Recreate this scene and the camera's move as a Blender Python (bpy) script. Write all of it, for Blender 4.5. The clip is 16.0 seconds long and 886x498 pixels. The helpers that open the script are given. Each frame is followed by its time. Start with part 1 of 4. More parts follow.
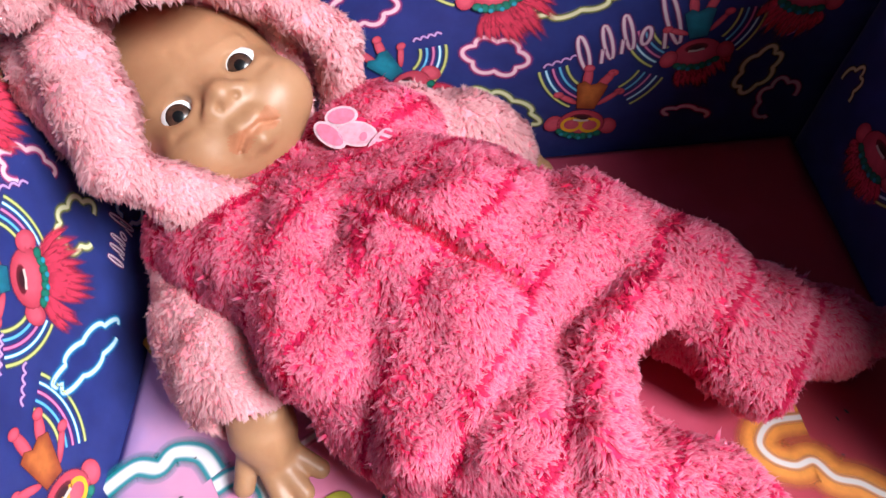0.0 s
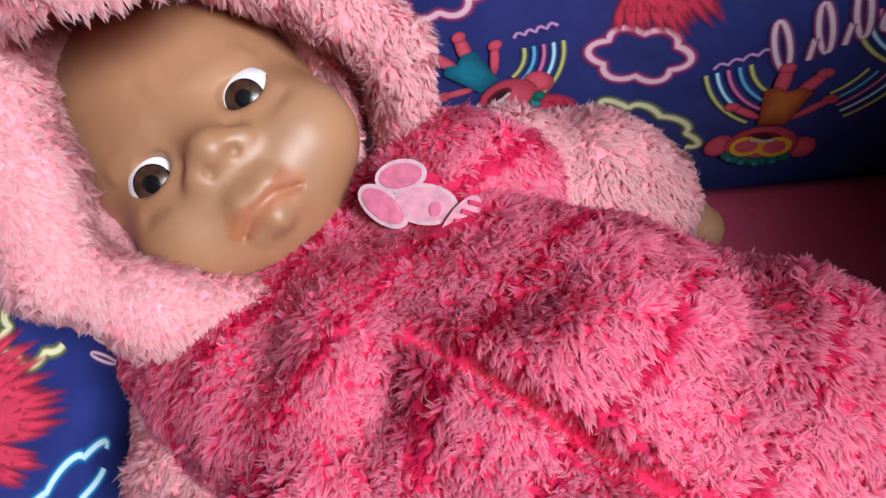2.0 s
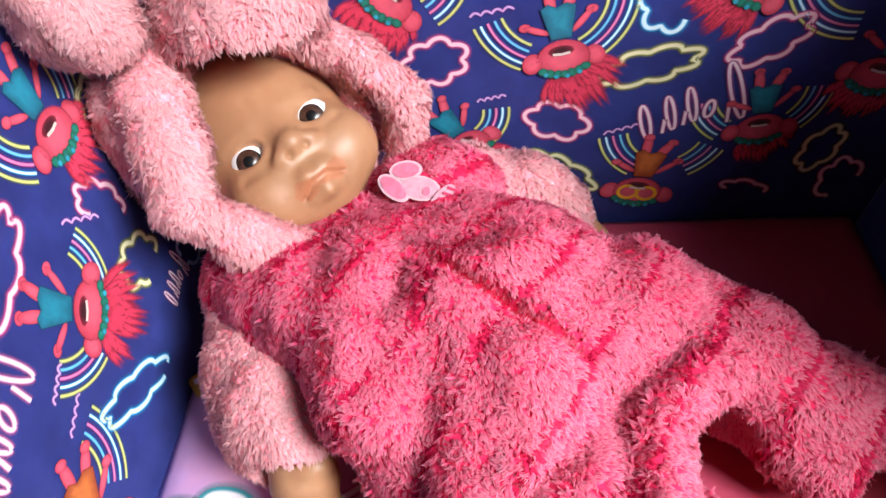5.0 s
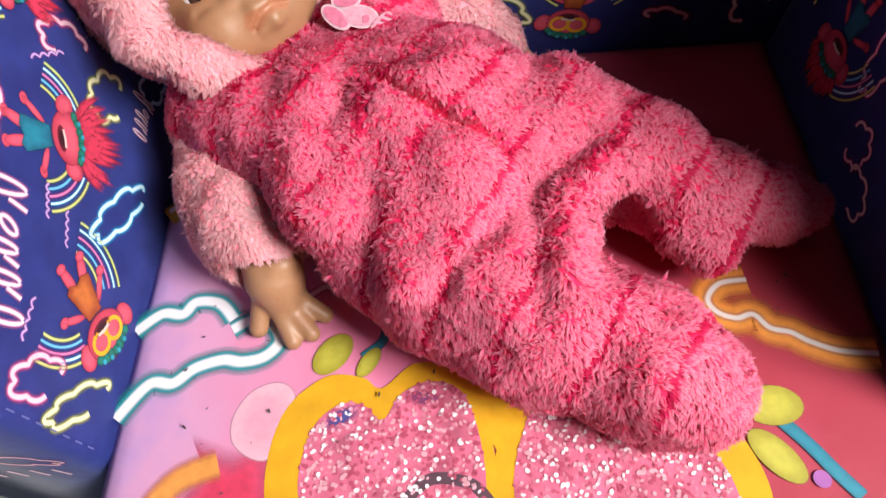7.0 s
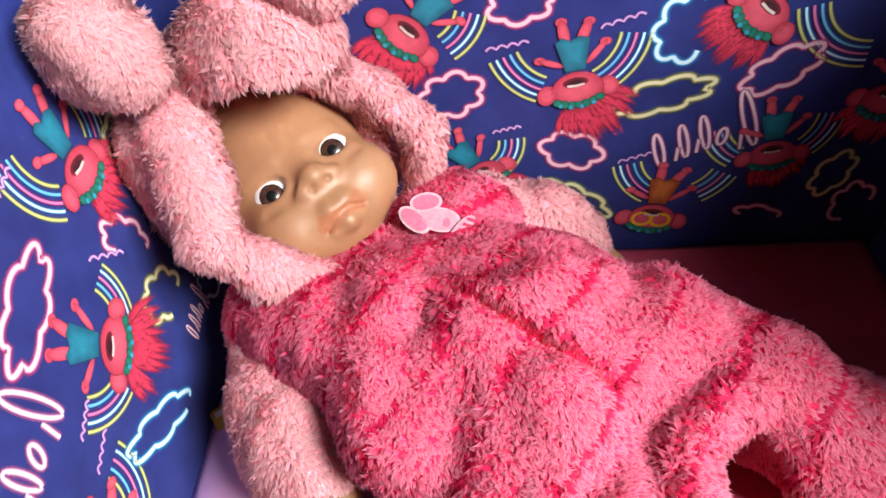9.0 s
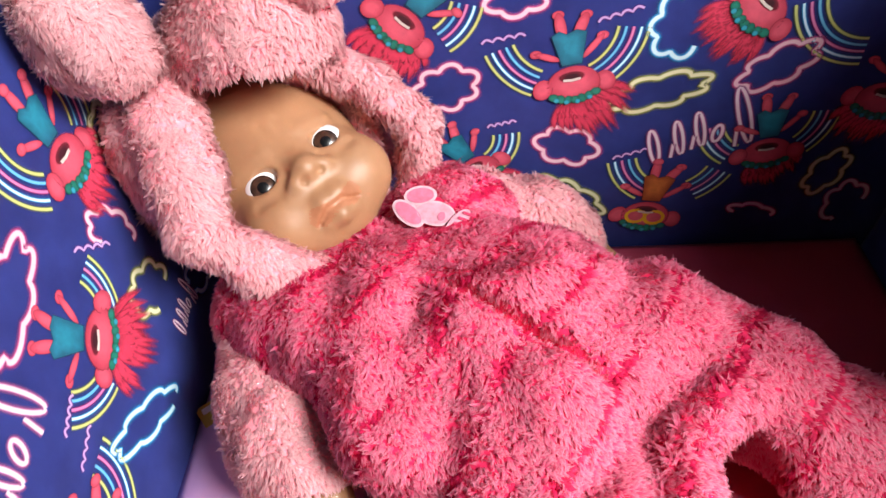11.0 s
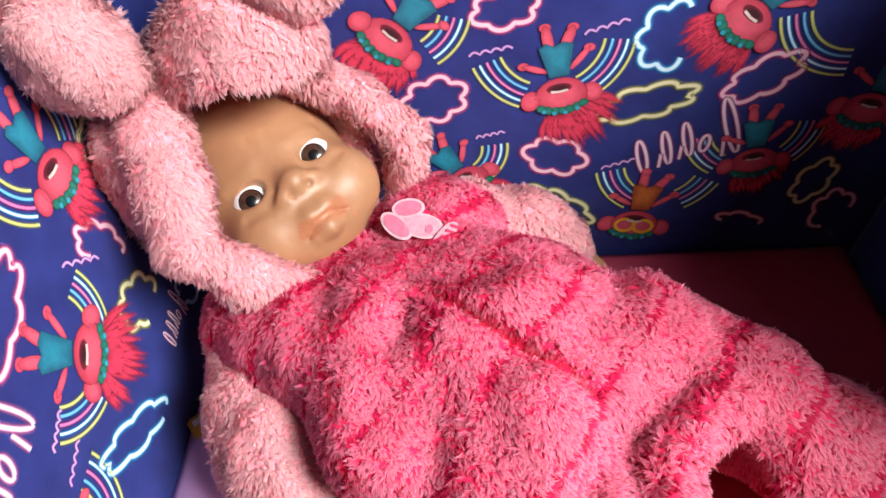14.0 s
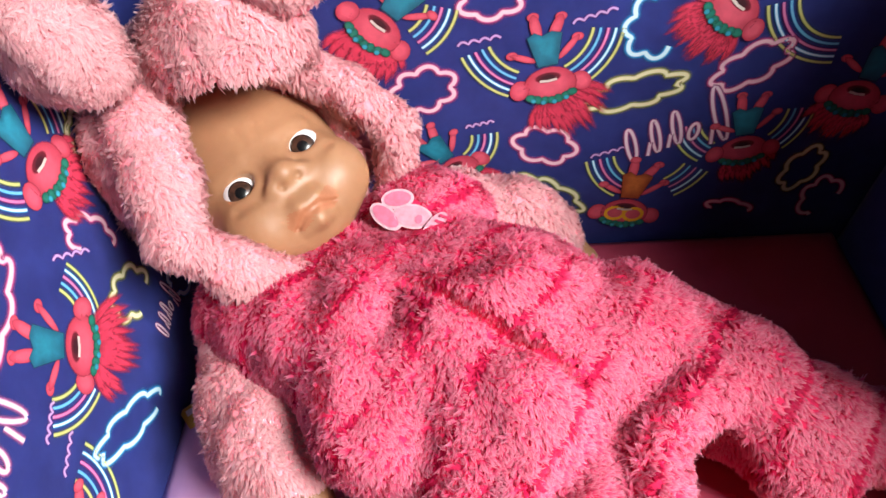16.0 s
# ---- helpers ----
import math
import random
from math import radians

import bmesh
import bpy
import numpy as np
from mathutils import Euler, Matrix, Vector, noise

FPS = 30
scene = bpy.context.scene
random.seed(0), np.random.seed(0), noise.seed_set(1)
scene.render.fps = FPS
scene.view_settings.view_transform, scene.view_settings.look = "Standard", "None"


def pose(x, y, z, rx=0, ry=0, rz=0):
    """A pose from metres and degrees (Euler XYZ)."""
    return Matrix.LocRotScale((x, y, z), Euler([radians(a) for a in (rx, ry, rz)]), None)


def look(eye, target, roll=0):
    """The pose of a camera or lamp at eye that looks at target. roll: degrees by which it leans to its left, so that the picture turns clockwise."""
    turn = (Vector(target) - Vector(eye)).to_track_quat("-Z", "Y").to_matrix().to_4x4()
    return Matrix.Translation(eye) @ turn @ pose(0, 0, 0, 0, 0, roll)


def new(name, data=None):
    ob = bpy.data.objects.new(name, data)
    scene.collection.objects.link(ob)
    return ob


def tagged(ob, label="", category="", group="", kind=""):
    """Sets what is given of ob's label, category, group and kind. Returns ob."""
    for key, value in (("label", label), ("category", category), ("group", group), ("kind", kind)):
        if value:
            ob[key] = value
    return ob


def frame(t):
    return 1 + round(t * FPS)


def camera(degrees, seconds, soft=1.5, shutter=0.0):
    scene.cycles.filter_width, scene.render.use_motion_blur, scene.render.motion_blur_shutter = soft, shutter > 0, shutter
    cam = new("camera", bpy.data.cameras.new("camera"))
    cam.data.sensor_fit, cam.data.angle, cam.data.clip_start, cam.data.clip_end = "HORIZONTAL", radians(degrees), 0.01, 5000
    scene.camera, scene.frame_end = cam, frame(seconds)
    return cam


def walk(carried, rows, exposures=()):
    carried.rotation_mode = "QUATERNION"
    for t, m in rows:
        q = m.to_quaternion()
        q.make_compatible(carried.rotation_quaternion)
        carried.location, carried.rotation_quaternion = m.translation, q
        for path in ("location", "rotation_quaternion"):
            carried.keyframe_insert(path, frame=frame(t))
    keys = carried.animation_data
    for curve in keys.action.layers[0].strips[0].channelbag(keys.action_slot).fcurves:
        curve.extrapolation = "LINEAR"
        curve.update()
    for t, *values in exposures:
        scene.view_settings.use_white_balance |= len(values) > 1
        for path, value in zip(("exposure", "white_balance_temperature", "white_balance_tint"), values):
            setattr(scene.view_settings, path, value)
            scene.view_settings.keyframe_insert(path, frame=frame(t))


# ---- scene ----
cam = camera(65.6, 16.0)
PATH = [
    (0, (0.054, 0.095, 0.394), (-0.046, 1.332, -1.175), -8.4),
    (0.5, (0.034, 0.156, 0.365), (-0.195, 1.398, -1.186), -11.2),
    (1, (0.043, 0.227, 0.326), (-0.274, 1.378, -1.279), -16.7),
    (1.5, (0.042, 0.254, 0.306), (-0.333, 1.346, -1.327), -19.0),
    (2, (0.041, 0.245, 0.318), (-0.327, 1.361, -1.3), -19.1),
    (2.5, (0.019, 0.199, 0.347), (-0.301, 1.472, -1.162), -11.8),
    (3, (0.014, 0.16, 0.375), (-0.238, 1.49, -1.097), -8.4),
    (3.5, (0.023, 0.127, 0.386), (-0.217, 1.529, -1.02), -7.7),
    (5.8, (0.049, 0.067, 0.408), (-0.077, 1.417, -1.063), -6.6),
    (6, (0.053, 0.054, 0.413), (-0.06, 1.4, -1.062), -6.6),
    (6.5, (0.054, 0.033, 0.413), (-0.024, 1.225, -1.191), -5.8),
    (7, (0.058, 0.029, 0.41), (-0.049, 1.121, -1.262), -7.9),
    (7.5, (0.056, 0.035, 0.408), (-0.056, 1.097, -1.283), -8.0),
    (8, (0.048, 0.054, 0.407), (-0.079, 1.341, -1.119), -7.1),
    (8.5, (0.034, 0.072, 0.405), (-0.136, 1.431, -1.052), -7.2),
    (9, (0.027, 0.094, 0.4), (-0.153, 1.512, -0.999), -7.6),
    (11.3, (0.021, 0.096, 0.393), (-0.115, 1.519, -1.006), -5.9),
    (11.5, (0.024, 0.097, 0.397), (-0.12, 1.523, -0.998), -6.0),
    (12, (0.025, 0.096, 0.397), (-0.118, 1.525, -0.994), -6.2),
    (12.5, (0.025, 0.097, 0.398), (-0.12, 1.528, -0.992), -6.1),
    (13, (0.025, 0.099, 0.398), (-0.115, 1.52, -1.002), -6.3),
    (13.5, (0.025, 0.099, 0.399), (-0.113, 1.516, -1.006), -6.3),
    (14, (0.027, 0.099, 0.399), (-0.103, 1.522, -1.0), -6.0),
    (14.5, (0.028, 0.096, 0.399), (-0.109, 1.499, -1.02), -6.2),
    (15, (0.03, 0.098, 0.4), (-0.1, 1.492, -1.029), -6.2),
    (15.5, (0.032, 0.097, 0.402), (-0.089, 1.493, -1.025), -6.2),
    (16, (0.032, 0.099, 0.402), (-0.092, 1.494, -1.026), -6.3),
]
EXPOSURES = [(0.0, 0.0, 6050, 10), (0.8, -0.45, 5950, 10), (1.3, -0.55, 5950, 10), (2.0, -0.5, 5850, 9), (2.8, -0.25, 5850, 9), (3.6, -0.05, 5950, 10), (6.0, 0.0, 6400, 10),
             (7.0, -0.18, 6500, 10), (7.6, -0.22, 6500, 10), (8.4, 0.0, 6450, 10), (11.5, 0.0, 6500, 10), (16.0, 0.0, 6500, 10)]
walk(cam, [(t, look(eye, target, roll)) for t, eye, target, roll in PATH], EXPOSURES)

# ---- world, window light, exposure ----
world = bpy.data.worlds.new("sky")
scene.world = world
world.use_nodes = True
wn = world.node_tree.nodes
sky = wn.new("ShaderNodeTexSky")
sky.sky_type, sky.sun_disc = "NISHITA", False
sky.sun_elevation, sky.sun_rotation = radians(40), radians(200)
world.node_tree.links.new(sky.outputs[0], wn["Background"].inputs[0])
wn["Background"].inputs[1].default_value = 0.08

FLOOR = -0.22
ROOM = (-3.4, 1.35, -2.6, 3.2, 2.5)          # x0 x1 y0 y1 ceiling
WIN = (-1.04, -0.16, 1.10, 1.94)             # y0 y1 z0 z1 of the window in the east wall
lamp = new("window_daylight", bpy.data.lights.new("window_daylight", "AREA"))
lamp.data.shape, lamp.data.size, lamp.data.size_y = "RECTANGLE", WIN[1] - WIN[0] - 0.1, WIN[3] - WIN[2] - 0.1
lamp.data.energy, lamp.data.color = 122.0, (1.0, 0.98, 0.96)
lamp.matrix_world = look((ROOM[1] + 0.02, (WIN[0] + WIN[1]) / 2, (WIN[2] + WIN[3]) / 2), (0.05, 0.35, 0.1))


# ---- materials ----
def material(name, rough=0.8, metal=0.0):
    m = bpy.data.materials.new(name)
    m.use_nodes = True
    b = m.node_tree.nodes["Principled BSDF"]
    b.inputs["Roughness"].default_value, b.inputs["Metallic"].default_value = rough, metal
    return m, m.node_tree.nodes, m.node_tree.links, b


def ramp(nodes, links, source, stops):
    r = nodes.new("ShaderNodeValToRGB")
    while len(r.color_ramp.elements) < len(stops):
        r.color_ramp.elements.new(0.5)
    for e, (p, c) in zip(r.color_ramp.elements, stops):
        e.position, e.color = p, (*c, 1)
    links.new(source, r.inputs[0])
    return r.outputs[0]


def noise_tex(nodes, links, scale, detail=3.0, rough=0.55):
    co = nodes.new("ShaderNodeTexCoord")
    t = nodes.new("ShaderNodeTexNoise")
    t.inputs["Scale"].default_value, t.inputs["Detail"].default_value, t.inputs["Roughness"].default_value = scale, detail, rough
    links.new(co.outputs["Object"], t.inputs["Vector"])
    return t.outputs["Fac"]


def weave_bump(nodes, links, b, strength=0.25):
    """Fine woven threads over soft puckers."""
    n = noise_tex(nodes, links, 1400.0, 2.0)
    n2 = noise_tex(nodes, links, 14.0, 3.0)
    p = nodes.new("ShaderNodeBump")
    p.inputs["Strength"].default_value, p.inputs["Distance"].default_value = strength, 0.0004
    links.new(n, p.inputs["Height"])
    q = nodes.new("ShaderNodeBump")
    q.inputs["Strength"].default_value, q.inputs["Distance"].default_value = 0.35, 0.006
    links.new(n2, q.inputs["Height"])
    links.new(q.outputs[0], p.inputs["Normal"])
    links.new(p.outputs[0], b.inputs["Normal"])


def cloth(name, dark, light, rough=0.66, sheen=0.05):
    """Printed polyester cloth: a slightly uneven dye, woven grain."""
    m, n, l, b = material(name, rough)
    fac = noise_tex(n, l, 45.0, 5.0)
    l.new(ramp(n, l, fac, [(0.3, dark), (0.7, light)]), b.inputs["Base Color"])
    b.inputs["Sheen Weight"].default_value = sheen
    b.inputs["Specular IOR Level"].default_value = 0.22
    weave_bump(n, l, b)
    return m


def tint(c, k):
    return tuple(min(1.0, v * k) for v in c)


INKS = {}


def ink(name, c, spread=0.12):
    if name not in INKS:
        INKS[name] = cloth("ink_" + name, tint(c, 1 - spread), tint(c, 1 + spread), 0.6, 0.1)
    return INKS[name]


def across(nodes, links):
    """How far a point lies from the edge of a printed stroke or shape, 0 to 1, by its UV."""
    uv = nodes.new("ShaderNodeUVMap")
    sep = nodes.new("ShaderNodeSeparateXYZ")
    links.new(uv.outputs[0], sep.inputs[0])
    return sep.outputs["Y"]


def soft_ink(name, edge, middle, fade=0.12, grain=0.25):
    """Printed ink with a feathered edge and a tone that turns from edge to middle."""
    if name in INKS:
        return INKS[name]
    m, n, l, b = material("ink_" + name, 0.6)
    t = across(n, l)
    col = ramp(n, l, t, [(0.0, edge), (0.6, middle)])
    h = n.new("ShaderNodeHueSaturation")
    mp = n.new("ShaderNodeMapRange")
    mp.inputs["To Min"].default_value, mp.inputs["To Max"].default_value = 1 - grain, 1 + grain
    l.new(noise_tex(n, l, 160.0, 5.0), mp.inputs["Value"])
    l.new(mp.outputs[0], h.inputs["Value"])
    l.new(col, h.inputs["Color"])
    l.new(h.outputs[0], b.inputs["Base Color"])
    l.new(ramp(n, l, t, [(0.0, (0, 0, 0)), (fade, (1, 1, 1))]), b.inputs["Alpha"])
    weave_bump(n, l, b)
    INKS[name] = m
    return m


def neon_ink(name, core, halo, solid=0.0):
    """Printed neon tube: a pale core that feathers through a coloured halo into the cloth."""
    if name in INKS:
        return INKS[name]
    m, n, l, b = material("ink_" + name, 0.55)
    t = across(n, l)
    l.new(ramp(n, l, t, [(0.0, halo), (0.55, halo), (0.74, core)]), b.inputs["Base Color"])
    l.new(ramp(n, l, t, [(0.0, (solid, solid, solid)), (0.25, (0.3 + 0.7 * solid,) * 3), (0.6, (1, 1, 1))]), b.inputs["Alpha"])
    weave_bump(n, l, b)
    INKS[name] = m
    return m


navy = cloth("navy_print_cloth", (0.013, 0.021, 0.135), (0.022, 0.035, 0.195), 0.5, 0.12)


def fibre(name, root, mid, tip, glow, spread=0.25):
    """Fleece yarn: deep-dyed root and paler tip, pushed apart to paint in shade and highlights, each tuft a little
    different; light seeps through it.
    """
    m, n, l, b = material(name, 0.5)
    uv = n.new("ShaderNodeUVMap")
    sep = n.new("ShaderNodeSeparateXYZ")
    l.new(uv.outputs[0], sep.inputs[0])
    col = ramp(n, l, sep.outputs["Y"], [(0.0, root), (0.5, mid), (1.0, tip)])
    geo = n.new("ShaderNodeNewGeometry")
    h = n.new("ShaderNodeHueSaturation")
    mp = n.new("ShaderNodeMapRange")
    mp.inputs["To Min"].default_value, mp.inputs["To Max"].default_value = 1 - spread, 1 + spread
    l.new(geo.outputs["Random Per Island"], mp.inputs["Value"])
    l.new(mp.outputs[0], h.inputs["Value"])
    l.new(col, h.inputs["Color"])
    l.new(h.outputs[0], b.inputs["Base Color"])
    b.inputs["Specular IOR Level"].default_value = 0.16
    lay = n.new("ShaderNodeAttribute")
    lay.attribute_name = "lay"
    own = n.new("ShaderNodeVectorMath")
    own.operation = "MULTIPLY_ADD"
    own.inputs[1].default_value = (0.85, 0.85, 0.85)
    l.new(geo.outputs["Normal"], own.inputs[0])
    l.new(lay.outputs["Vector"], own.inputs[2])
    unit = n.new("ShaderNodeVectorMath")
    unit.operation = "NORMALIZE"
    l.new(own.outputs[0], unit.inputs[0])
    l.new(unit.outputs[0], b.inputs["Normal"])
    tr = n.new("ShaderNodeBsdfTranslucent")
    l.new(h.outputs[0], tr.inputs["Color"])
    mix = n.new("ShaderNodeMixShader")
    mix.inputs[0].default_value = 0.40
    l.new(b.outputs[0], mix.inputs[1])
    l.new(tr.outputs[0], mix.inputs[2])
    thin = n.new("ShaderNodeBsdfTransparent")
    thin.inputs["Color"].default_value = (*glow, 1)
    airy = n.new("ShaderNodeMixShader")
    airy.inputs[0].default_value = 0.36
    l.new(mix.outputs[0], airy.inputs[1])
    l.new(thin.outputs[0], airy.inputs[2])
    l.new(airy.outputs[0], n["Material Output"].inputs["Surface"])
    return m


# Root colours deepened for shade between tufts, tip colours paled for highlights.
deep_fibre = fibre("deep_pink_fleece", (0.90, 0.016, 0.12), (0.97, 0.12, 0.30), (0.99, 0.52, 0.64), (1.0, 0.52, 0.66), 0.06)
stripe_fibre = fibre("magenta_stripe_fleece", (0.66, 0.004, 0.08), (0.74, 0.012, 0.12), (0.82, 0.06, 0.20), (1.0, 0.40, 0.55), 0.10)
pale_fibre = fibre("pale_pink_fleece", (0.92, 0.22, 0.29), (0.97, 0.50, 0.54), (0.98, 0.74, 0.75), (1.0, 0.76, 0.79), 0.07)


def backing(name, c):
    m, n, l, b = material(name, 0.9)
    l.new(ramp(n, l, noise_tex(n, l, 300.0), [(0.3, tint(c, 0.8)), (0.7, tint(c, 1.15))]), b.inputs["Base Color"])
    return m


deep_back = backing("deep_pink_knit", (0.68, 0.013, 0.09))
pale_back = backing("pale_pink_knit", (0.90, 0.32, 0.38))

skin, n_, l_, b_ = material("brown_vinyl", 0.46)
l_.new(ramp(n_, l_, noise_tex(n_, l_, 22.0, 3.0), [(0.3, (0.31, 0.156, 0.079)), (0.7, (0.38, 0.197, 0.102))]), b_.inputs["Base Color"])
b_.inputs["Subsurface Weight"].default_value = 0.12
b_.inputs["Subsurface Radius"].default_value = (0.006, 0.003, 0.0015)
b_.inputs["Subsurface Scale"].default_value = 1.0
eye_white, n_, l_, b_ = material("eye_white", 0.2)
l_.new(ramp(n_, l_, noise_tex(n_, l_, 60.0), [(0.3, (0.78, 0.78, 0.8)), (0.7, (0.84, 0.84, 0.85))]), b_.inputs["Base Color"])
iris, n_, l_, b_ = material("dark_brown_iris", 0.28)
l_.new(ramp(n_, l_, noise_tex(n_, l_, 420.0, 4.0), [(0.35, (0.018, 0.010, 0.007)), (0.75, (0.085, 0.038, 0.024))]), b_.inputs["Base Color"])
pupil, n_, l_, b_ = material("black_pupil", 0.24)
b_.inputs["Base Color"].default_value = (0.004, 0.004, 0.005, 1)
lip_tone, n_, l_, b_ = material("warm_lip_vinyl", 0.42)
l_.new(ramp(n_, l_, noise_tex(n_, l_, 120.0), [(0.3, (0.33, 0.128, 0.060)), (0.7, (0.39, 0.158, 0.080))]), b_.inputs["Base Color"])

plaster, n_, l_, b_ = material("painted_plaster", 0.85)
l_.new(ramp(n_, l_, noise_tex(n_, l_, 4.0, 6.0), [(0.3, (0.10, 0.096, 0.092)), (0.7, (0.13, 0.125, 0.12))]), b_.inputs["Base Color"])
carpet, n_, l_, b_ = material("pale_carpet", 0.95)
l_.new(ramp(n_, l_, noise_tex(n_, l_, 220.0, 4.0), [(0.3, (0.22, 0.25, 0.25)), (0.7, (0.32, 0.36, 0.35))]), b_.inputs["Base Color"])
white_paint, n_, l_, b_ = material("white_gloss_paint", 0.35)
l_.new(ramp(n_, l_, noise_tex(n_, l_, 9.0), [(0.3, (0.76, 0.76, 0.74)), (0.7, (0.82, 0.82, 0.80))]), b_.inputs["Base Color"])
glass, n_, l_, b_ = material("window_glass", 0.0)
b_.inputs["Transmission Weight"].default_value = 1.0


# ---- mesh helpers ----
def mesh_object(name, verts, faces, mats, parent=None, label="", index=None, smooth=True):
    me = bpy.data.meshes.new(name)
    me.from_pydata([tuple(map(float, v)) for v in verts], [], faces)
    for m in (mats if isinstance(mats, (list, tuple)) else [mats]):
        me.materials.append(m)
    if index is not None:
        me.polygons.foreach_set("material_index", np.asarray(index, np.int32))
    me.polygons.foreach_set("use_smooth", [smooth] * len(me.polygons))
    me.update()
    ob = new(name, me)
    ob.parent = parent
    if label:
        tagged(ob, label)
    return ob


def part(name, bm, mat, parent=None, label="", smooth=False):
    me = bpy.data.meshes.new(name)
    bm.to_mesh(me)
    bm.free()
    me.materials.append(mat)
    me.polygons.foreach_set("use_smooth", [smooth] * len(me.polygons))
    ob = new(name, me)
    ob.parent = parent
    if label:
        tagged(ob, label)
    return ob


def box(bm, x0, x1, y0, y1, z0, z1):
    vs = [bm.verts.new((x, y, z)) for x in (x0, x1) for y in (y0, y1) for z in (z0, z1)]
    for f in ((0, 1, 3, 2), (4, 6, 7, 5), (0, 4, 5, 1), (2, 3, 7, 6), (0, 2, 6, 4), (1, 5, 7, 3)):
        bm.faces.new([vs[i] for i in f])


def boxes(name, dims, mat, parent=None, label="", bevel=0.0):
    bm = bmesh.new()
    for d in dims:
        box(bm, *d)
    if bevel:
        bmesh.ops.bevel(bm, geom=list(bm.edges), offset=bevel, segments=3, affect="EDGES", profile=0.6)
    return part(name, bm, mat, parent, label, bevel > 0)


# ---- the room that closes the place ----
X0, X1, Y0, Y1, TOP = ROOM
tagged(boxes("floor", [(X0, X1, Y0, Y1, FLOOR - 0.1, FLOOR)], carpet), "grey-green carpeted room floor", "floor", kind="structure")
tagged(boxes("ceiling", [(X0, X1, Y0, Y1, TOP, TOP + 0.1)], plaster), "plain grey plaster ceiling", "ceiling", kind="structure")
tagged(boxes("wall_north", [(X0, X1, Y1, Y1 + 0.12, FLOOR, TOP)], plaster), "plain warm grey painted wall behind the chair", "wall", kind="structure")
tagged(boxes("wall_west", [(X0 - 0.12, X0, Y0, Y1, FLOOR, TOP)], plaster), "plain warm grey painted side wall", "wall", kind="structure")
tagged(boxes("wall_south", [(X0, X1, Y0 - 0.12, Y0, FLOOR, TOP)], plaster), "plain warm grey painted side wall", "wall", kind="structure")
tagged(boxes("wall_east", [(X1, X1 + 0.12, Y0, WIN[0], FLOOR, TOP), (X1, X1 + 0.12, WIN[1], Y1, FLOOR, TOP),
                           (X1, X1 + 0.12, WIN[0], WIN[1], FLOOR, WIN[2]), (X1, X1 + 0.12, WIN[0], WIN[1], WIN[3], TOP)], plaster),
       "plain warm grey painted wall with a window opening", "wall", kind="structure")
window = tagged(new("window_1"), "white framed window that lets daylight in", "window", kind="structure")
fy0, fy1, fz0, fz1 = WIN
boxes("window_frame", [(X1 + 0.04, X1 + 0.09, fy0, fy0 + 0.05, fz0, fz1), (X1 + 0.04, X1 + 0.09, fy1 - 0.05, fy1, fz0, fz1),
                       (X1 + 0.04, X1 + 0.09, fy0 + 0.05, fy1 - 0.05, fz0, fz0 + 0.05), (X1 + 0.04, X1 + 0.09, fy0 + 0.05, fy1 - 0.05, fz1 - 0.05, fz1)], white_paint, window)
pane = boxes("pane", [(X1 + 0.064, X1 + 0.07, fy0 + 0.05, fy1 - 0.05, fz0 + 0.05, fz1 - 0.05)], glass, window)
pane.visible_shadow = False


# ---- soft forms: distance fields meshed by surface nets ----
def V(*a):
    return np.array(a, float)


def lattice_noise(p, cell, seed=0):
    """Smooth value noise, -1 to 1, for an array of points."""
    q = p / cell
    i = np.floor(q).astype(np.int64)
    f = q - i
    f = f * f * (3 - 2 * f)

    def h(a):
        k = (a[..., 0] * 374761393 + a[..., 1] * 668265263 + a[..., 2] * 2147483647 + seed * 974711) & 0x7FFFFFFF
        k = ((k ^ (k >> 13)) * 1274126177) & 0x7FFFFFFF
        return ((k ^ (k >> 16)) & 0xFFFF) / 32767.5 - 1
    out = 0
    for dx in (0, 1):
        for dy in (0, 1):
            for dz in (0, 1):
                w = (f[..., 0] if dx else 1 - f[..., 0]) * (f[..., 1] if dy else 1 - f[..., 1]) * (f[..., 2] if dz else 1 - f[..., 2])
                out = out + w * h(i + np.array((dx, dy, dz)))
    return out


def smin(a, b, k):
    h = np.clip(0.5 + 0.5 * (b - a) / k, 0, 1)
    return b * (1 - h) + a * h - k * h * (1 - h)


def smax(a, b, k):
    return -smin(-a, -b, k)


def ellipsoid(p, c, r, axes=None):
    d = p - c
    if axes is not None:
        d = d @ np.array(axes).T
    k0 = np.linalg.norm(d / r, axis=-1)
    k1 = np.linalg.norm(d / (np.array(r) ** 2), axis=-1)
    return k0 * (k0 - 1) / np.maximum(k1, 1e-9)


def capsule(p, a, b, ra, rb=None):
    rb = ra if rb is None else rb
    a, b = np.array(a, float), np.array(b, float)
    ab = b - a
    t = np.clip(((p - a) @ ab) / (ab @ ab), 0, 1)
    return np.linalg.norm(p - a - t[..., None] * ab, axis=-1) - (ra + (rb - ra) * t)


def chain(p, pts, k):
    """Capsules through points (x, y, z, r), softly joined."""
    out = None
    for a, b in zip(pts[:-1], pts[1:]):
        d = capsule(p, a[:3], b[:3], a[3], b[3])
        out = d if out is None else smin(out, d, k)
    return out


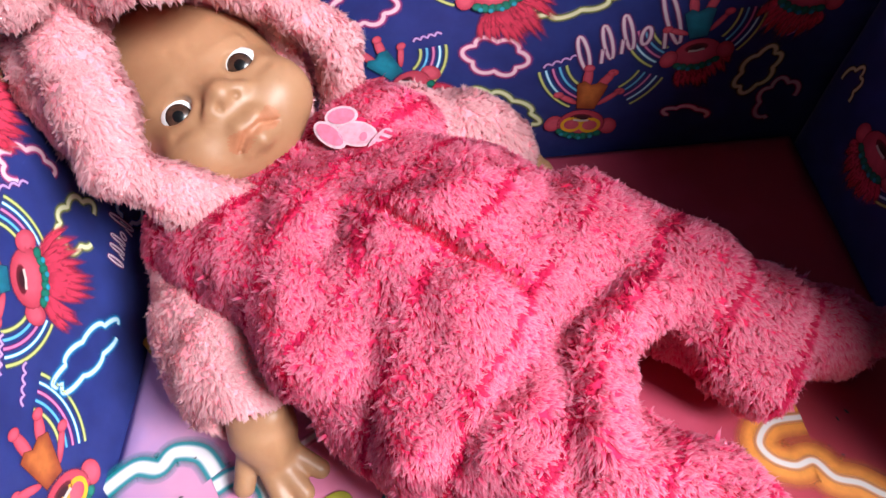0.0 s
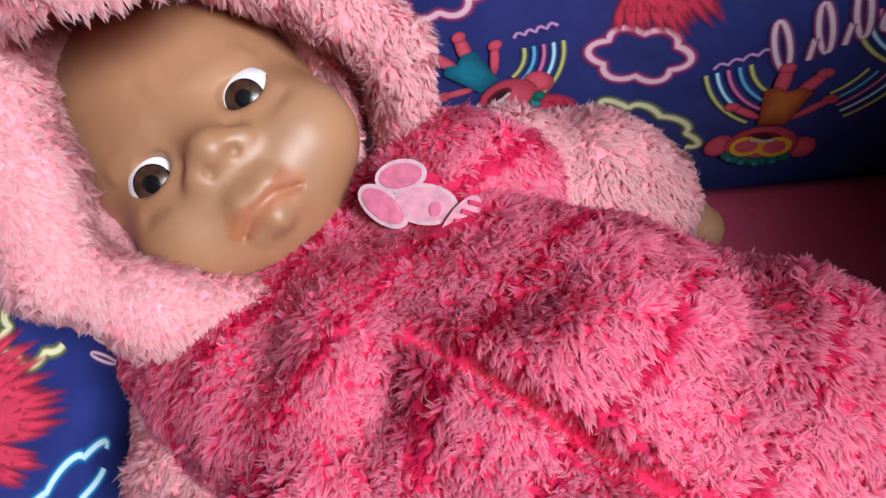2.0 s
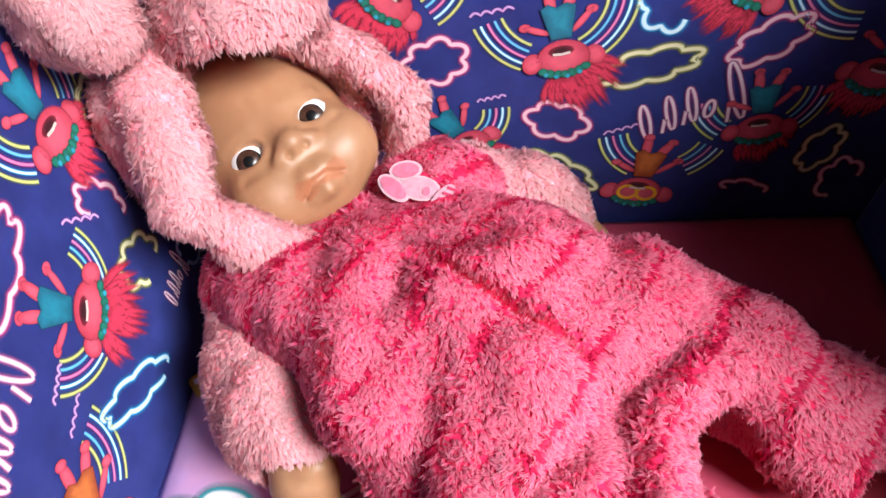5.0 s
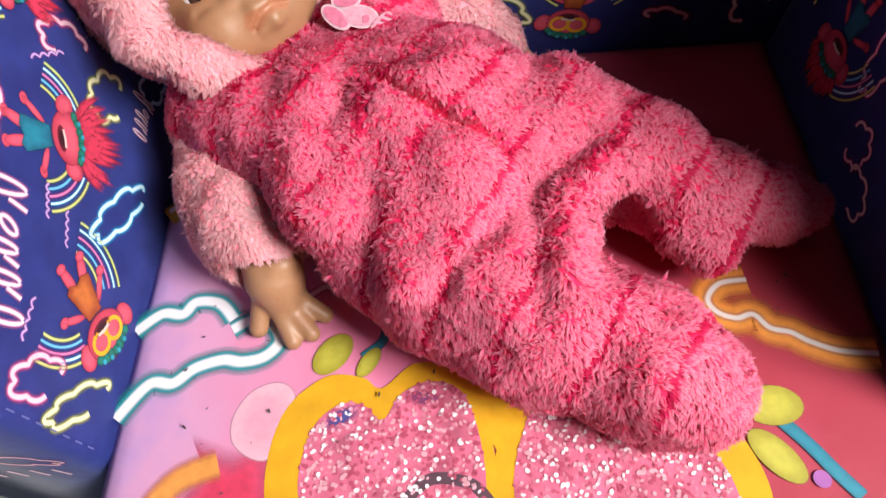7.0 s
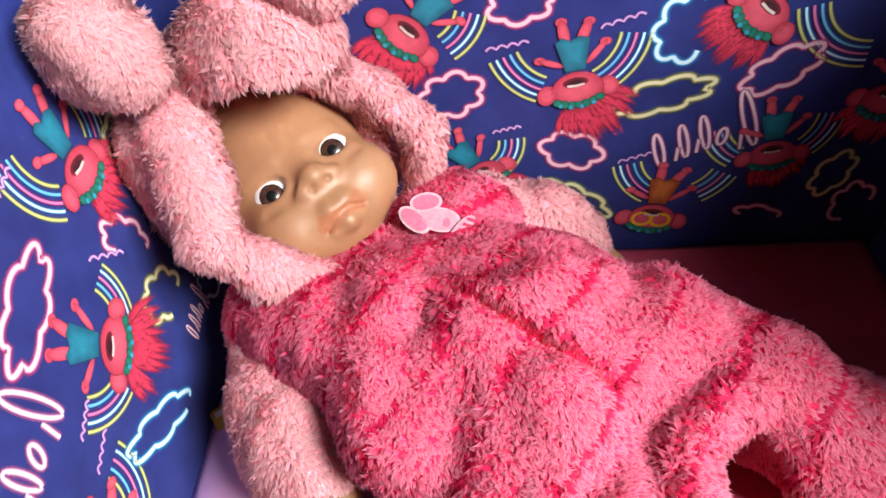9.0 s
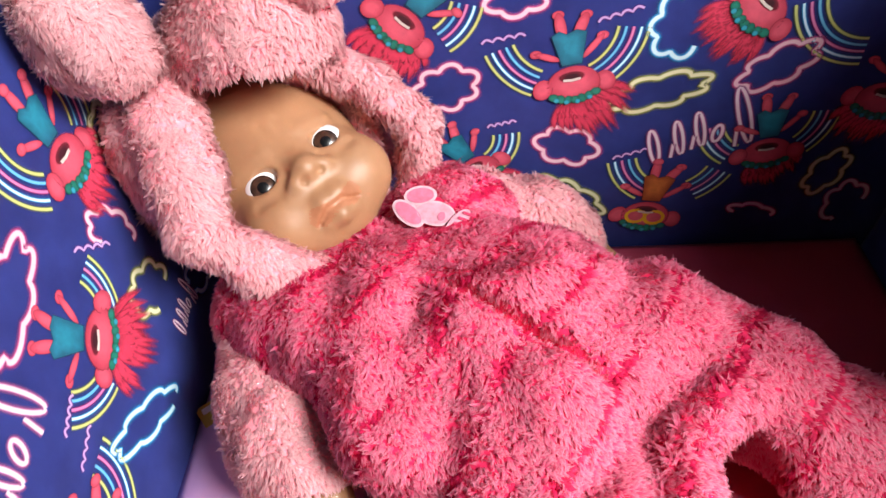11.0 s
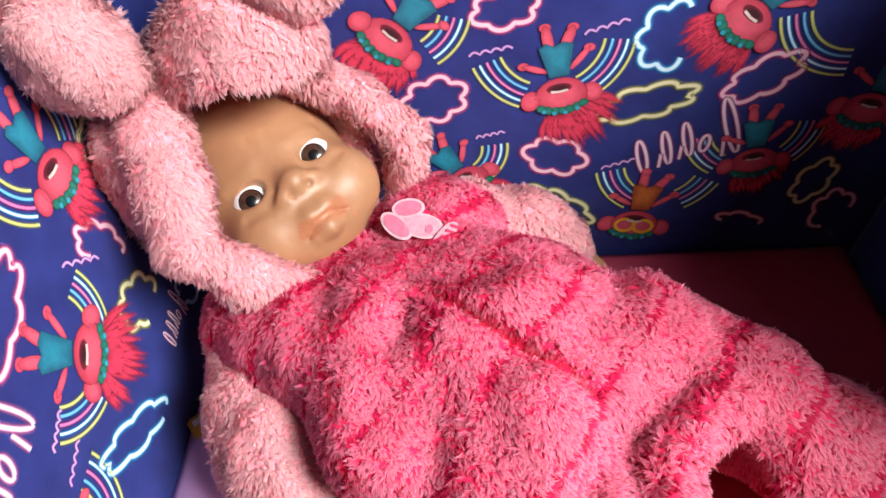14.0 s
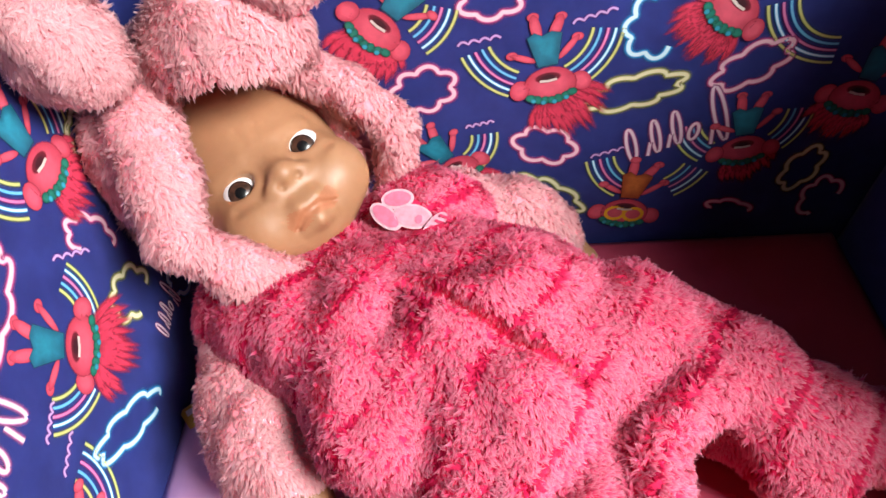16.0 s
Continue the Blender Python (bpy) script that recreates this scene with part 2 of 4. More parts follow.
def surface_net(field, lo, hi, h):
    """Vertices and quads of the surface where field(p) is zero."""
    lo, hi = np.array(lo, float), np.array(hi, float)
    n = np.ceil((hi - lo) / h).astype(int) + 1
    ax = [lo[i] + h * np.arange(n[i]) for i in range(3)]
    P = np.stack(np.meshgrid(*ax, indexing="ij"), -1)
    D = field(P.reshape(-1, 3)).reshape(n)
    cells = tuple(n - 1)
    total, count = np.zeros((*cells, 3)), np.zeros(cells)
    corner = lambda A, o: A[o[0]:o[0] + cells[0], o[1]:o[1] + cells[1], o[2]:o[2] + cells[2]]
    for axis in range(3):
        others = [i for i in range(3) if i != axis]
        for s in (0, 1):
            for t in (0, 1):
                o0 = [0, 0, 0]; o0[others[0]], o0[others[1]] = s, t
                o1 = list(o0); o1[axis] = 1
                a, b = corner(D, o0), corner(D, o1)
                cut = (a < 0) != (b < 0)
                f = np.where(cut, a / np.where(cut, a - b, 1), 0)
                pos = np.zeros((*cells, 3)); pos[...] = o0
                pos[..., axis] += f
                total += pos * cut[..., None]
                count += cut
    on = count > 0
    ids = -np.ones(cells, int)
    ids[on] = np.arange(on.sum())
    base = np.stack(np.nonzero(on), -1)
    verts = lo + h * (base + total[on] / count[on][:, None])
    faces = []
    for axis in range(3):
        b, c = [(1, 2), (2, 0), (0, 1)][axis]
        o = [0, 0, 0]; o[axis] = 1
        sl = [slice(1, -1)] * 3; sl[axis] = slice(0, -1)
        sh = [slice(1, -1)] * 3; sh[axis] = slice(1, None)
        A, B = D[tuple(sl)], D[tuple(sh)]
        for flip, mask in ((False, (A < 0) & (B >= 0)), (True, (A >= 0) & (B < 0))):
            idx = np.stack(np.nonzero(mask), -1)
            full = idx.copy()
            for i in range(3):
                if i != axis:
                    full[:, i] += 1
            quad = []
            for s, t in ((0, 0), (1, 0), (1, 1), (0, 1)):
                q = full.copy(); q[:, b] -= 1 - s; q[:, c] -= 1 - t
                quad.append(ids[q[:, 0], q[:, 1], q[:, 2]])
            quad = np.stack(quad, -1)
            quad = quad[(quad >= 0).all(1)]
            faces.append(quad[:, ::-1] if flip else quad)
    return verts, np.concatenate(faces)


def gradient(field, p, e=0.0008):
    g = np.stack([field(p + V(*(e if i == j else 0 for j in range(3)))) - field(p - V(*(e if i == j else 0 for j in range(3)))) for i in range(3)], -1)
    return g / np.maximum(np.linalg.norm(g, axis=1, keepdims=True), 1e-9)


# ---- the doll and its fleece suit: plan ----
# Body frame: s runs from neck to feet, q across, in the plane of the seat.
AX, PX = V(0.841, -0.541), V(0.541, 0.841)


def at(s, q, z):
    xy = s * AX + q * PX
    return V(xy[0], xy[1], z)


BODY = (V(0.841, -0.541, 0), V(0.541, 0.841, 0), V(0, 0, 1))
# Head frame: hu across the face, hv to the crown, hn out of the face.
HU = V(0.7356, 0.6488, 0.1946)
HV = V(-0.6585, 0.6175, 0.4303)
HN = V(0.1590, -0.4447, 0.8815)
HC = V(-0.1096, 0.4494, 0.1155)
HEAD = (HU, HV, HN)


def hd(u, v, n):
    return HC + u * HU + v * HV + n * HN


def head_field(p):
    f = smin(ellipsoid(p, HC, (0.051, 0.066, 0.055), HEAD), ellipsoid(p, hd(-0.002, 0.014, -0.004), (0.057, 0.068, 0.055), HEAD), 0.01)
    for k in (-1, 1):
        f = smin(f, ellipsoid(p, hd(0.0235 * k, -0.034, 0.028), (0.027, 0.026, 0.025), HEAD), 0.012)
        f = smin(f, capsule(p, hd(0.012 * k, 0.000, 0.0500), hd(0.032 * k, 0.000, 0.0415), 0.0012), 0.007)
    f = smin(f, ellipsoid(p, hd(0, -0.052, 0.026), (0.024, 0.017, 0.021), HEAD), 0.012)
    f = smin(f, chain(p, [(*hd(0, -0.008, 0.044), 0.004), (*hd(0, -0.025, 0.0555), 0.0082)], 0.004), 0.010)
    for k in (-1, 1):
        f = smin(f, ellipsoid(p, hd(0.0105 * k, -0.0285, 0.0520), (0.0062, 0.0054, 0.006), HEAD), 0.0065)
        f = smax(f, -ellipsoid(p, hd(0.0058 * k, -0.0328, 0.0585), (0.0024, 0.0022, 0.004), HEAD), 0.002)
    f = smin(f, ellipsoid(p, hd(0, -0.0415, 0.044), (0.019, 0.014, 0.009), HEAD), 0.008)
    f = smin(f, chain(p, [(*hd(-0.0130, -0.0502, 0.0445), 0.0022), (*hd(-0.0052, -0.0465, 0.0505), 0.0044), (*hd(0, -0.0475, 0.0512), 0.0034), (*hd(0.0052, -0.0465, 0.0505), 0.0044), (*hd(0.0130, -0.0502, 0.0445), 0.0022)], 0.003), 0.005)
    f = smin(f, chain(p, [(*hd(-0.0085, -0.0570, 0.0435), 0.0030), (*hd(0, -0.0575, 0.0465), 0.0050), (*hd(0.0085, -0.0570, 0.0435), 0.0030)], 0.003), 0.005)
    f = smax(f, -chain(p, [(*hd(-0.0140, -0.0545, 0.0455), 0.0008), (*hd(-0.005, -0.0520, 0.0530), 0.0009), (*hd(0, -0.0528, 0.0535), 0.0009), (*hd(0.005, -0.0520, 0.0530), 0.0009), (*hd(0.0140, -0.0545, 0.0455), 0.0008)], 0.001), 0.0022)
    # soft pouch under each eye
    for k in (-1, 1):
        f = smax(f, -chain(p, [(*hd(0.0125 * k, -0.0225, 0.0555), 0.0006), (*hd(0.022 * k, -0.0280, 0.0560), 0.0008), (*hd(0.034 * k, -0.0245, 0.0500), 0.0006)], 0.002), 0.006)
    f = smax(f, -capsule(p, hd(-0.004, 0.004, 0.0580), hd(-0.005, 0.014, 0.0565), 0.0009), 0.004)
    f = smax(f, -capsule(p, hd(0.005, 0.003, 0.0580), hd(0.007, 0.012, 0.0565), 0.0009), 0.004)
    for k in (-1, 1):
        t = HU - HV * (0.04 * k)
        w = HV + HU * (0.04 * k)
        f = smax(f, -ellipsoid(p, hd(0.0232 * k, -0.0135, 0.055), (0.0102, 0.0070, 0.015), (t, w, HN)), 0.0016)
    return f


def arm_field(p):
    p = p - V(-0.004, 0.011, 0.0)
    f = chain(p, [(-0.093, 0.288, 0.045, 0.017), (-0.078, 0.266, 0.041, 0.0165), (-0.073, 0.250, 0.030, 0.018), (-0.070, 0.243, 0.020, 0.014)], 0.008)
    for a, b, r in (((-0.064, 0.244, 0.018), (-0.044, 0.234, 0.0065), 0.0058), ((-0.068, 0.238, 0.017), (-0.052, 0.221, 0.006), 0.0058),
                    ((-0.074, 0.238, 0.017), (-0.064, 0.216, 0.006), 0.0058), ((-0.083, 0.246, 0.022), (-0.088, 0.226, 0.007), 0.0062)):
        f = smin(f, capsule(p, a, b, r + 0.0012, r), 0.004)
    f = smin(f, ellipsoid(p, V(-0.066, 0.252, 0.047), (0.010, 0.009, 0.007)), 0.006)
    return f


def far_arm_field(p):
    return chain(p, [(0.05, 0.452, 0.045, 0.016), (0.088, 0.450, 0.036, 0.015), (0.102, 0.446, 0.028, 0.012)], 0.006)


def suit_field(p):
    f = ellipsoid(p, at(-0.235, 0.290, 0.060), (0.082, 0.084, 0.060), BODY)
    f = smin(f, ellipsoid(p, at(-0.130, 0.290, 0.055), (0.100, 0.109, 0.058), BODY), 0.025)
    f = smin(f, ellipsoid(p, at(-0.284, 0.251, 0.064), (0.052, 0.041, 0.047), BODY), 0.02)
    f = smin(f, ellipsoid(p, V(-0.005, 0.430, 0.080), (0.044, 0.042, 0.045)), 0.018)
    # folds that run out from the top of the zip
    for a, b, r in (((0.002, 0.338, 0.112), (-0.020, 0.262, 0.092), 0.018), ((0.020, 0.318, 0.110), (0.018, 0.222, 0.084), 0.019),
                    ((0.045, 0.345, 0.108), (0.070, 0.362, 0.092), 0.026), ((0.020, 0.378, 0.100), (0.050, 0.380, 0.098), 0.024),
                    ((-0.088, 0.340, 0.092), (-0.055, 0.310, 0.094), 0.020), ((0.052, 0.290, 0.102), (0.052, 0.240, 0.086), 0.018),
                    ((-0.040, 0.355, 0.106), (0.000, 0.372, 0.104), 0.018), ((-0.042, 0.328, 0.100), (-0.044, 0.275, 0.088), 0.020)):
        f = smin(f, capsule(p, a, b, r, r * 0.8), 0.024)
    for a, b, r in (((-0.030, 0.325, 0.137), (-0.040, 0.270, 0.118), 0.002), ((-0.012, 0.352, 0.142), (0.030, 0.352, 0.138), 0.002)):
        f = smax(f, -capsule(p, a, b, r, r), 0.014)
    # zip groove
    zs, zq = p[:, 0] * AX[0] + p[:, 1] * AX[1], p[:, 0] * PX[0] + p[:, 1] * PX[1]
    groove = 0.0095 * np.exp(-((zq - 0.2835) / 0.0036) ** 2) * np.clip((zs + 0.200) / 0.015, 0, 1) * np.clip((-0.088 - zs) / 0.015, 0, 1) * (p[:, 2] > 0.07)
    near = chain(p, [(0.040, 0.243, 0.054, 0.050), (0.095, 0.212, 0.050, 0.045), (0.145, 0.187, 0.044, 0.040), (0.164, 0.173, 0.038, 0.036)], 0.01)
    near = smin(near, capsule(p, (0.158, 0.168, 0.030), (0.174, 0.160, 0.030), 0.026, 0.020), 0.01)
    near = smin(near, capsule(p, (0.104, 0.262, 0.090), (0.102, 0.205, 0.078), 0.016, 0.020), 0.008)
    near = smin(near, capsule(p, (0.078, 0.248, 0.084), (0.074, 0.205, 0.076), 0.014, 0.018), 0.008)
    near = smin(near, capsule(p, (0.122, 0.200, 0.076), (0.155, 0.206, 0.056), 0.016, 0.018), 0.010)
    near = smax(near, -capsule(p, (0.090, 0.236, 0.112), (0.086, 0.195, 0.104), 0.009), 0.008)
    far = chain(p, [(0.108, 0.345, 0.056, 0.053), (0.165, 0.320, 0.052, 0.040), (0.210, 0.300, 0.044, 0.029), (0.248, 0.296, 0.036, 0.023), (0.276, 0.298, 0.031, 0.013)], 0.01)
    far = smin(far, capsule(p, (0.186, 0.290, 0.042), (0.203, 0.268, 0.030), 0.027, 0.018), 0.012)
    far = smin(far, capsule(p, (0.104, 0.264, 0.092), (0.150, 0.306, 0.078), 0.015, 0.017), 0.008)
    f = smin(f, smin(near, far, 0.006), 0.005)
    # deep crease between belly and legs
    f = smax(f, -chain(p, [(0.158, 0.345, 0.104, 0.009), (0.110, 0.290, 0.114, 0.009), (0.082, 0.262, 0.110, 0.009), (0.058, 0.236, 0.106, 0.006), (0.035, 0.210, 0.096, 0.004)], 0.006), 0.010)
    # hollow under the arch between the legs
    f = smax(f, -ellipsoid(p, V(0.138, 0.276, 0.034), (0.034, 0.024, 0.040)), 0.008)
    f = f + groove + 0.0022 * lattice_noise(p, 0.020, 3) + 0.0045 * lattice_noise(p, 0.055, 5)
    return np.maximum(f, 0.001 - p[:, 2])


def near_sleeve_field(p):
    f = chain(p, [(-0.118, 0.350, 0.056, 0.028), (-0.109, 0.319, 0.050, 0.032), (-0.095, 0.297, 0.046, 0.033), (-0.086, 0.282, 0.044, 0.031)], 0.012)
    f = smax(f, -capsule(p, (-0.086, 0.272, 0.042), (-0.072, 0.245, 0.03), 0.022, 0.026), 0.004)
    f = f + 0.0025 * lattice_noise(p, 0.02, 8)
    return np.maximum(f, 0.001 - p[:, 2])


def far_sleeve_field(p):
    f = chain(p, [(0.010, 0.445, 0.075, 0.034), (0.050, 0.452, 0.058, 0.032), (0.070, 0.452, 0.048, 0.029)], 0.012)
    return np.maximum(f + 0.0025 * lattice_noise(p, 0.02, 9), 0.001 - p[:, 2])


RIM = [(-0.030, -0.074, 0.030, 0.013), (-0.055, -0.050, 0.046, 0.015), (-0.068, -0.018, 0.054, 0.016), (-0.054, 0.010, 0.066, 0.017),
       (-0.043, 0.040, 0.067, 0.018), (-0.024, 0.075, 0.061, 0.018), (0.016, 0.074, 0.058, 0.015), (0.046, 0.040, 0.054, 0.014),
       (0.070, -0.002, 0.044, 0.013), (0.077, -0.036, 0.032, 0.013), (0.058, -0.060, 0.008, 0.013)]


def hood_field(p):
    f = ellipsoid(p, hd(-0.004, 0.026, 0.002), (0.080, 0.094, 0.070), HEAD)
    f = smin(f, ellipsoid(p, hd(0.010, 0.078, 0.030), (0.060, 0.042, 0.042), HEAD), 0.02)
    f = smin(f, ellipsoid(p, V(-0.105, 0.452, 0.214), (0.042, 0.040, 0.046)), 0.05)
    f = smax(f, -ellipsoid(p, hd(0.003, -0.004, 0.046), (0.060, 0.068, 0.059), HEAD), 0.006)
    f = smax(f, -ellipsoid(p, hd(0.0, -0.085, 0.02), (0.06, 0.04, 0.06), HEAD), 0.006)
    # soft gathers that join the crown to the rim
    f = smin(f, ellipsoid(p, hd(-0.056, 0.052, 0.030), (0.024, 0.040, 0.038), HEAD), 0.02)
    f = smin(f, ellipsoid(p, hd(0.052, 0.066, 0.026), (0.030, 0.040, 0.034), HEAD), 0.02)
    # lining that closes the hood behind the head
    rel = p - HC
    lining = ellipsoid(p, HC, (0.068, 0.084, 0.062), HEAD)
    lining = smax(smax(lining, rel @ HN - 0.012, 0.004), -0.040 - rel @ HV, 0.004)
    f = smin(f, lining, 0.004)
    f = smin(f, chain(p, [(*hd(a, b, c), r) for a, b, c, r in RIM], 0.008), 0.008)
    f = f + 0.0025 * lattice_noise(p, 0.02, 11) + 0.003 * lattice_noise(p, 0.045, 12)
    return np.maximum(np.maximum(f, p[:, 1] - 0.494), -0.176 - 0.14 * p[:, 2] - p[:, 0])


def ear_field(p):
    f = ellipsoid(p, V(-0.176, 0.412, 0.241), (0.026, 0.025, 0.038), (V(0.8, 0.5, 0.33), V(-0.5, 0.86, 0), V(-0.3, -0.17, 0.94)))
    return np.maximum(f + 0.002 * lattice_noise(p, 0.02, 13), -0.178 - 0.14 * p[:, 2] - p[:, 0])


def far_ear_field(p):
    f = ellipsoid(p, V(-0.072, 0.455, 0.262), (0.030, 0.026, 0.034))
    return np.maximum(f + 0.002 * lattice_noise(p, 0.02, 14), p[:, 1] - 0.494)


# ---- fleece pile ----
PATCH = V(-0.016, 0.404, 0.122)


def pile(name, field, verts, quads, clumps, length, parent, mats, seed, others=(), stripes=None, label=""):
    """Tufts of a few tapered, bent fibres that meet at their tips, all over a surface."""
    rng = np.random.default_rng(seed)
    tri = np.concatenate([quads[:, [0, 1, 2]], quads[:, [0, 2, 3]]])
    a, b, c = verts[tri[:, 0]], verts[tri[:, 1]], verts[tri[:, 2]]
    area = np.linalg.norm(np.cross(b - a, c - a), axis=1) / 2
    pick = rng.choice(len(tri), int(clumps), p=area / area.sum())
    r1, r2 = np.sqrt(rng.random(len(pick))), rng.random(len(pick))
    p = (1 - r1)[:, None] * a[pick] + (r1 * (1 - r2))[:, None] * b[pick] + (r1 * r2)[:, None] * c[pick]
    g = gradient(field, p, 0.0015)
    keep = g[:, 2] > -0.55
    for o in others:
        keep &= o(p) > -0.002
    if stripes is not None:
        pn_ = V(0.05, -0.52, 0.85); pn_ = pn_ / np.linalg.norm(pn_)
        pu_ = np.cross(V(0.5, 0.75, 0.43), pn_); pu_ = pu_ / np.linalg.norm(pu_)
        pa, pb, pc = (p - PATCH) @ pu_, (p - PATCH) @ np.cross(pn_, pu_), (p - PATCH) @ pn_
        keep &= ~((((pa - 0.006) / 0.0235) ** 2 + (pb / 0.0115) ** 2 < 1) & (np.abs(pc) < 0.012))
    p, g = p[keep], g[keep]
    m = len(p)
    # lie of the pile: combed down the body, swirled by soft noise
    lie = np.stack([lattice_noise(p, 0.010, seed + k) for k in (21, 22, 23)], -1) * 0.60 + np.array([0.25, -0.30, -0.30])
    lie += rng.normal(0, 0.26, (m, 3))
    lie -= g * (lie * g).sum(1, keepdims=True)
    lie /= np.maximum(np.linalg.norm(lie, axis=1, keepdims=True), 0.15)
    way = g * 0.42 + lie * 0.85
    way /= np.linalg.norm(way, axis=1, keepdims=True)
    ln = length * (0.72 + 0.28 * lattice_noise(p, 0.015, seed + 31)) * rng.uniform(0.7, 1.3, m)
    mat = np.zeros(m, np.int32)
    if stripes is not None:
        s = p[:, 0] * AX[0] + p[:, 1] * AX[1] + 0.006 * lattice_noise(p, 0.03, 41)
        q = p[:, 0] * PX[0] + p[:, 1] * PX[1]
        band = np.abs((s - stripes[0] + stripes[1] / 2) % stripes[1] - stripes[1] / 2)
        mat[band < 0.0023] = 1
        mat[(p[:, 0] < -0.106 - 0.25 * (p[:, 2] - 0.05)) & (p[:, 2] < 0.078)] = 2
        zipped = (np.abs(q - 0.2835) < 0.0032) & (s > -0.20) & (s < -0.09) & (g[:, 2] > 0.0)
        ln[zipped] *= 0.25
        beside = (np.abs(q - 0.2835) < 0.0060) & ~zipped & (s > -0.20) & (s < -0.09) & (g[:, 2] > 0.0)
        ln[beside] *= 0.55
        ln[mat == 1] *= 0.8
    K = 5
    tip = p + way * ln[:, None] - np.array([0, 0, 1.0]) * (ln * 0.12)[:, None]
    side = np.cross(g + rng.normal(0, 0.12, (m, 3)), way)
    side /= np.maximum(np.linalg.norm(side, axis=1, keepdims=True), 1e-6)
    up = np.cross(way, side)
    V_, MI, LAY = [], [], []
    for k in range(K):
        ang = rng.uniform(0, 6.283, m)
        off = (np.cos(ang)[:, None] * side + np.sin(ang)[:, None] * up) * (rng.uniform(0.3, 1.0, m) * 0.0012)[:, None]
        base = p + off - g * 0.0022
        end = tip + off * rng.uniform(-0.2, 0.45, m)[:, None] + rng.normal(0, 0.0007, (m, 3)) - way * (rng.uniform(0, 0.35, m) * ln)[:, None]
        mid = base * 0.55 + end * 0.45 + g * (ln * 0.16)[:, None]
        w = rng.uniform(0.00050, 0.00082, m)
        ring = []
        ring.append(base)
        ring.append(mid - side * w[:, None])
        ring.append(mid + up * (0.45 * w)[:, None])
        ring.append(mid + side * w[:, None])
        ring.append(end)
        V_.append(np.stack(ring, 1))
        MI.append(mat)
        bent = g * 0.9 + off * 320.0 + way * 0.25
        LAY.append(bent / np.maximum(np.linalg.norm(bent, axis=1, keepdims=True), 1e-6))
    vv = np.concatenate(V_)                       # strands x 5 x 3
    N = len(vv)
    per = np.array([0, 2, 1, 0, 3, 2, 1, 2, 4, 2, 3, 4])
    start = (np.arange(N) * 5)[:, None]
    loops = (start + per[None, :]).reshape(-1)
    sizes = np.tile([3, 3, 3, 3], N)
    me = bpy.data.meshes.new(name)
    me.vertices.add(N * 5)
    me.vertices.foreach_set("co", vv.reshape(-1).astype(np.float32))
    me.loops.add(len(loops))
    me.loops.foreach_set("vertex_index", loops.astype(np.int32))
    me.polygons.add(len(sizes))
    me.polygons.foreach_set("loop_start", np.concatenate([[0], np.cumsum(sizes)[:-1]]).astype(np.int32))
    for q_ in mats:
        me.materials.append(q_)
    me.polygons.foreach_set("material_index", np.repeat(np.concatenate(MI), 4).astype(np.int32))
    me.polygons.foreach_set("use_smooth", np.ones(len(sizes), bool))
    me.attributes.new("lay", "FLOAT_VECTOR", "POINT").data.foreach_set("vector", np.repeat(np.concatenate(LAY), 5, axis=0).reshape(-1).astype(np.float32))
    layer = me.uv_layers.new(name="UVMap")
    along = np.array([0, 0.55, 0.55, 0.55, 1.0])[per]
    layer.data.foreach_set("uv", np.stack([np.zeros(N * len(per)), np.tile(along, N)], -1).reshape(-1).astype(np.float32))
    me.update(calc_edges=True)
    ob = new(name, me)
    ob.parent = parent
    return tagged(ob, label, kind="stuff")


def soft_part(name, field, lo, hi, h, mat, parent, label=""):
    verts, quads = surface_net(field, lo, hi, h)
    return mesh_object(name, verts, quads.tolist(), mat, parent, label), verts, quads


suit = tagged(new("hooded_fleece_suit"), "fluffy pink hooded fleece romper suit with stripes, worn by a doll", "doll clothes")
ALL = {"suit": suit_field, "near": near_sleeve_field, "far": far_sleeve_field, "hood": hood_field, "ear": ear_field, "fear": far_ear_field}


def rest(*names):
    return [f for k, f in ALL.items() if k not in names]


body, bv, bq = soft_part("body", suit_field, (-0.20, 0.11, -0.01), (0.31, 0.50, 0.16), 0.003, deep_back, suit, "deep pink striped fleece body and legs")
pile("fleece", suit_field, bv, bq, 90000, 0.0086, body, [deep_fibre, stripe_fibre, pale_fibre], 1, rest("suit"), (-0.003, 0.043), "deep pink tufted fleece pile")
for nm, key, fld, lo, hi, cnt, ln, lab in (
        ("sleeve", "near", near_sleeve_field, (-0.175, 0.23, -0.01), (-0.04, 0.41, 0.11), 11000, 0.0085, "pale pink fleece sleeve"),
        ("sleeve", "far", far_sleeve_field, (-0.04, 0.40, -0.01), (0.13, 0.50, 0.13), 9000, 0.0085, "pale pink fleece sleeve"),
        ("hood", "hood", hood_field, (-0.24, 0.32, 0.0), (0.03, 0.51, 0.30), 38000, 0.0088, "pale pink fleece hood with a rolled rim"),
        ("ear", "ear", ear_field, (-0.24, 0.35, 0.17), (-0.12, 0.47, 0.32), 8500, 0.0090, "floppy pale pink fleece ear"),
        ("ear", "fear", far_ear_field, (-0.13, 0.40, 0.20), (-0.02, 0.51, 0.32), 5000, 0.0085, "floppy pale pink fleece ear")):
    ob, v_, q_ = soft_part(nm, fld, lo, hi, 0.003, pale_back, suit, lab)
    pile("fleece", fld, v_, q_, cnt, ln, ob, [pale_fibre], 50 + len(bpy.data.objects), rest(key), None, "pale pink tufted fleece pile")


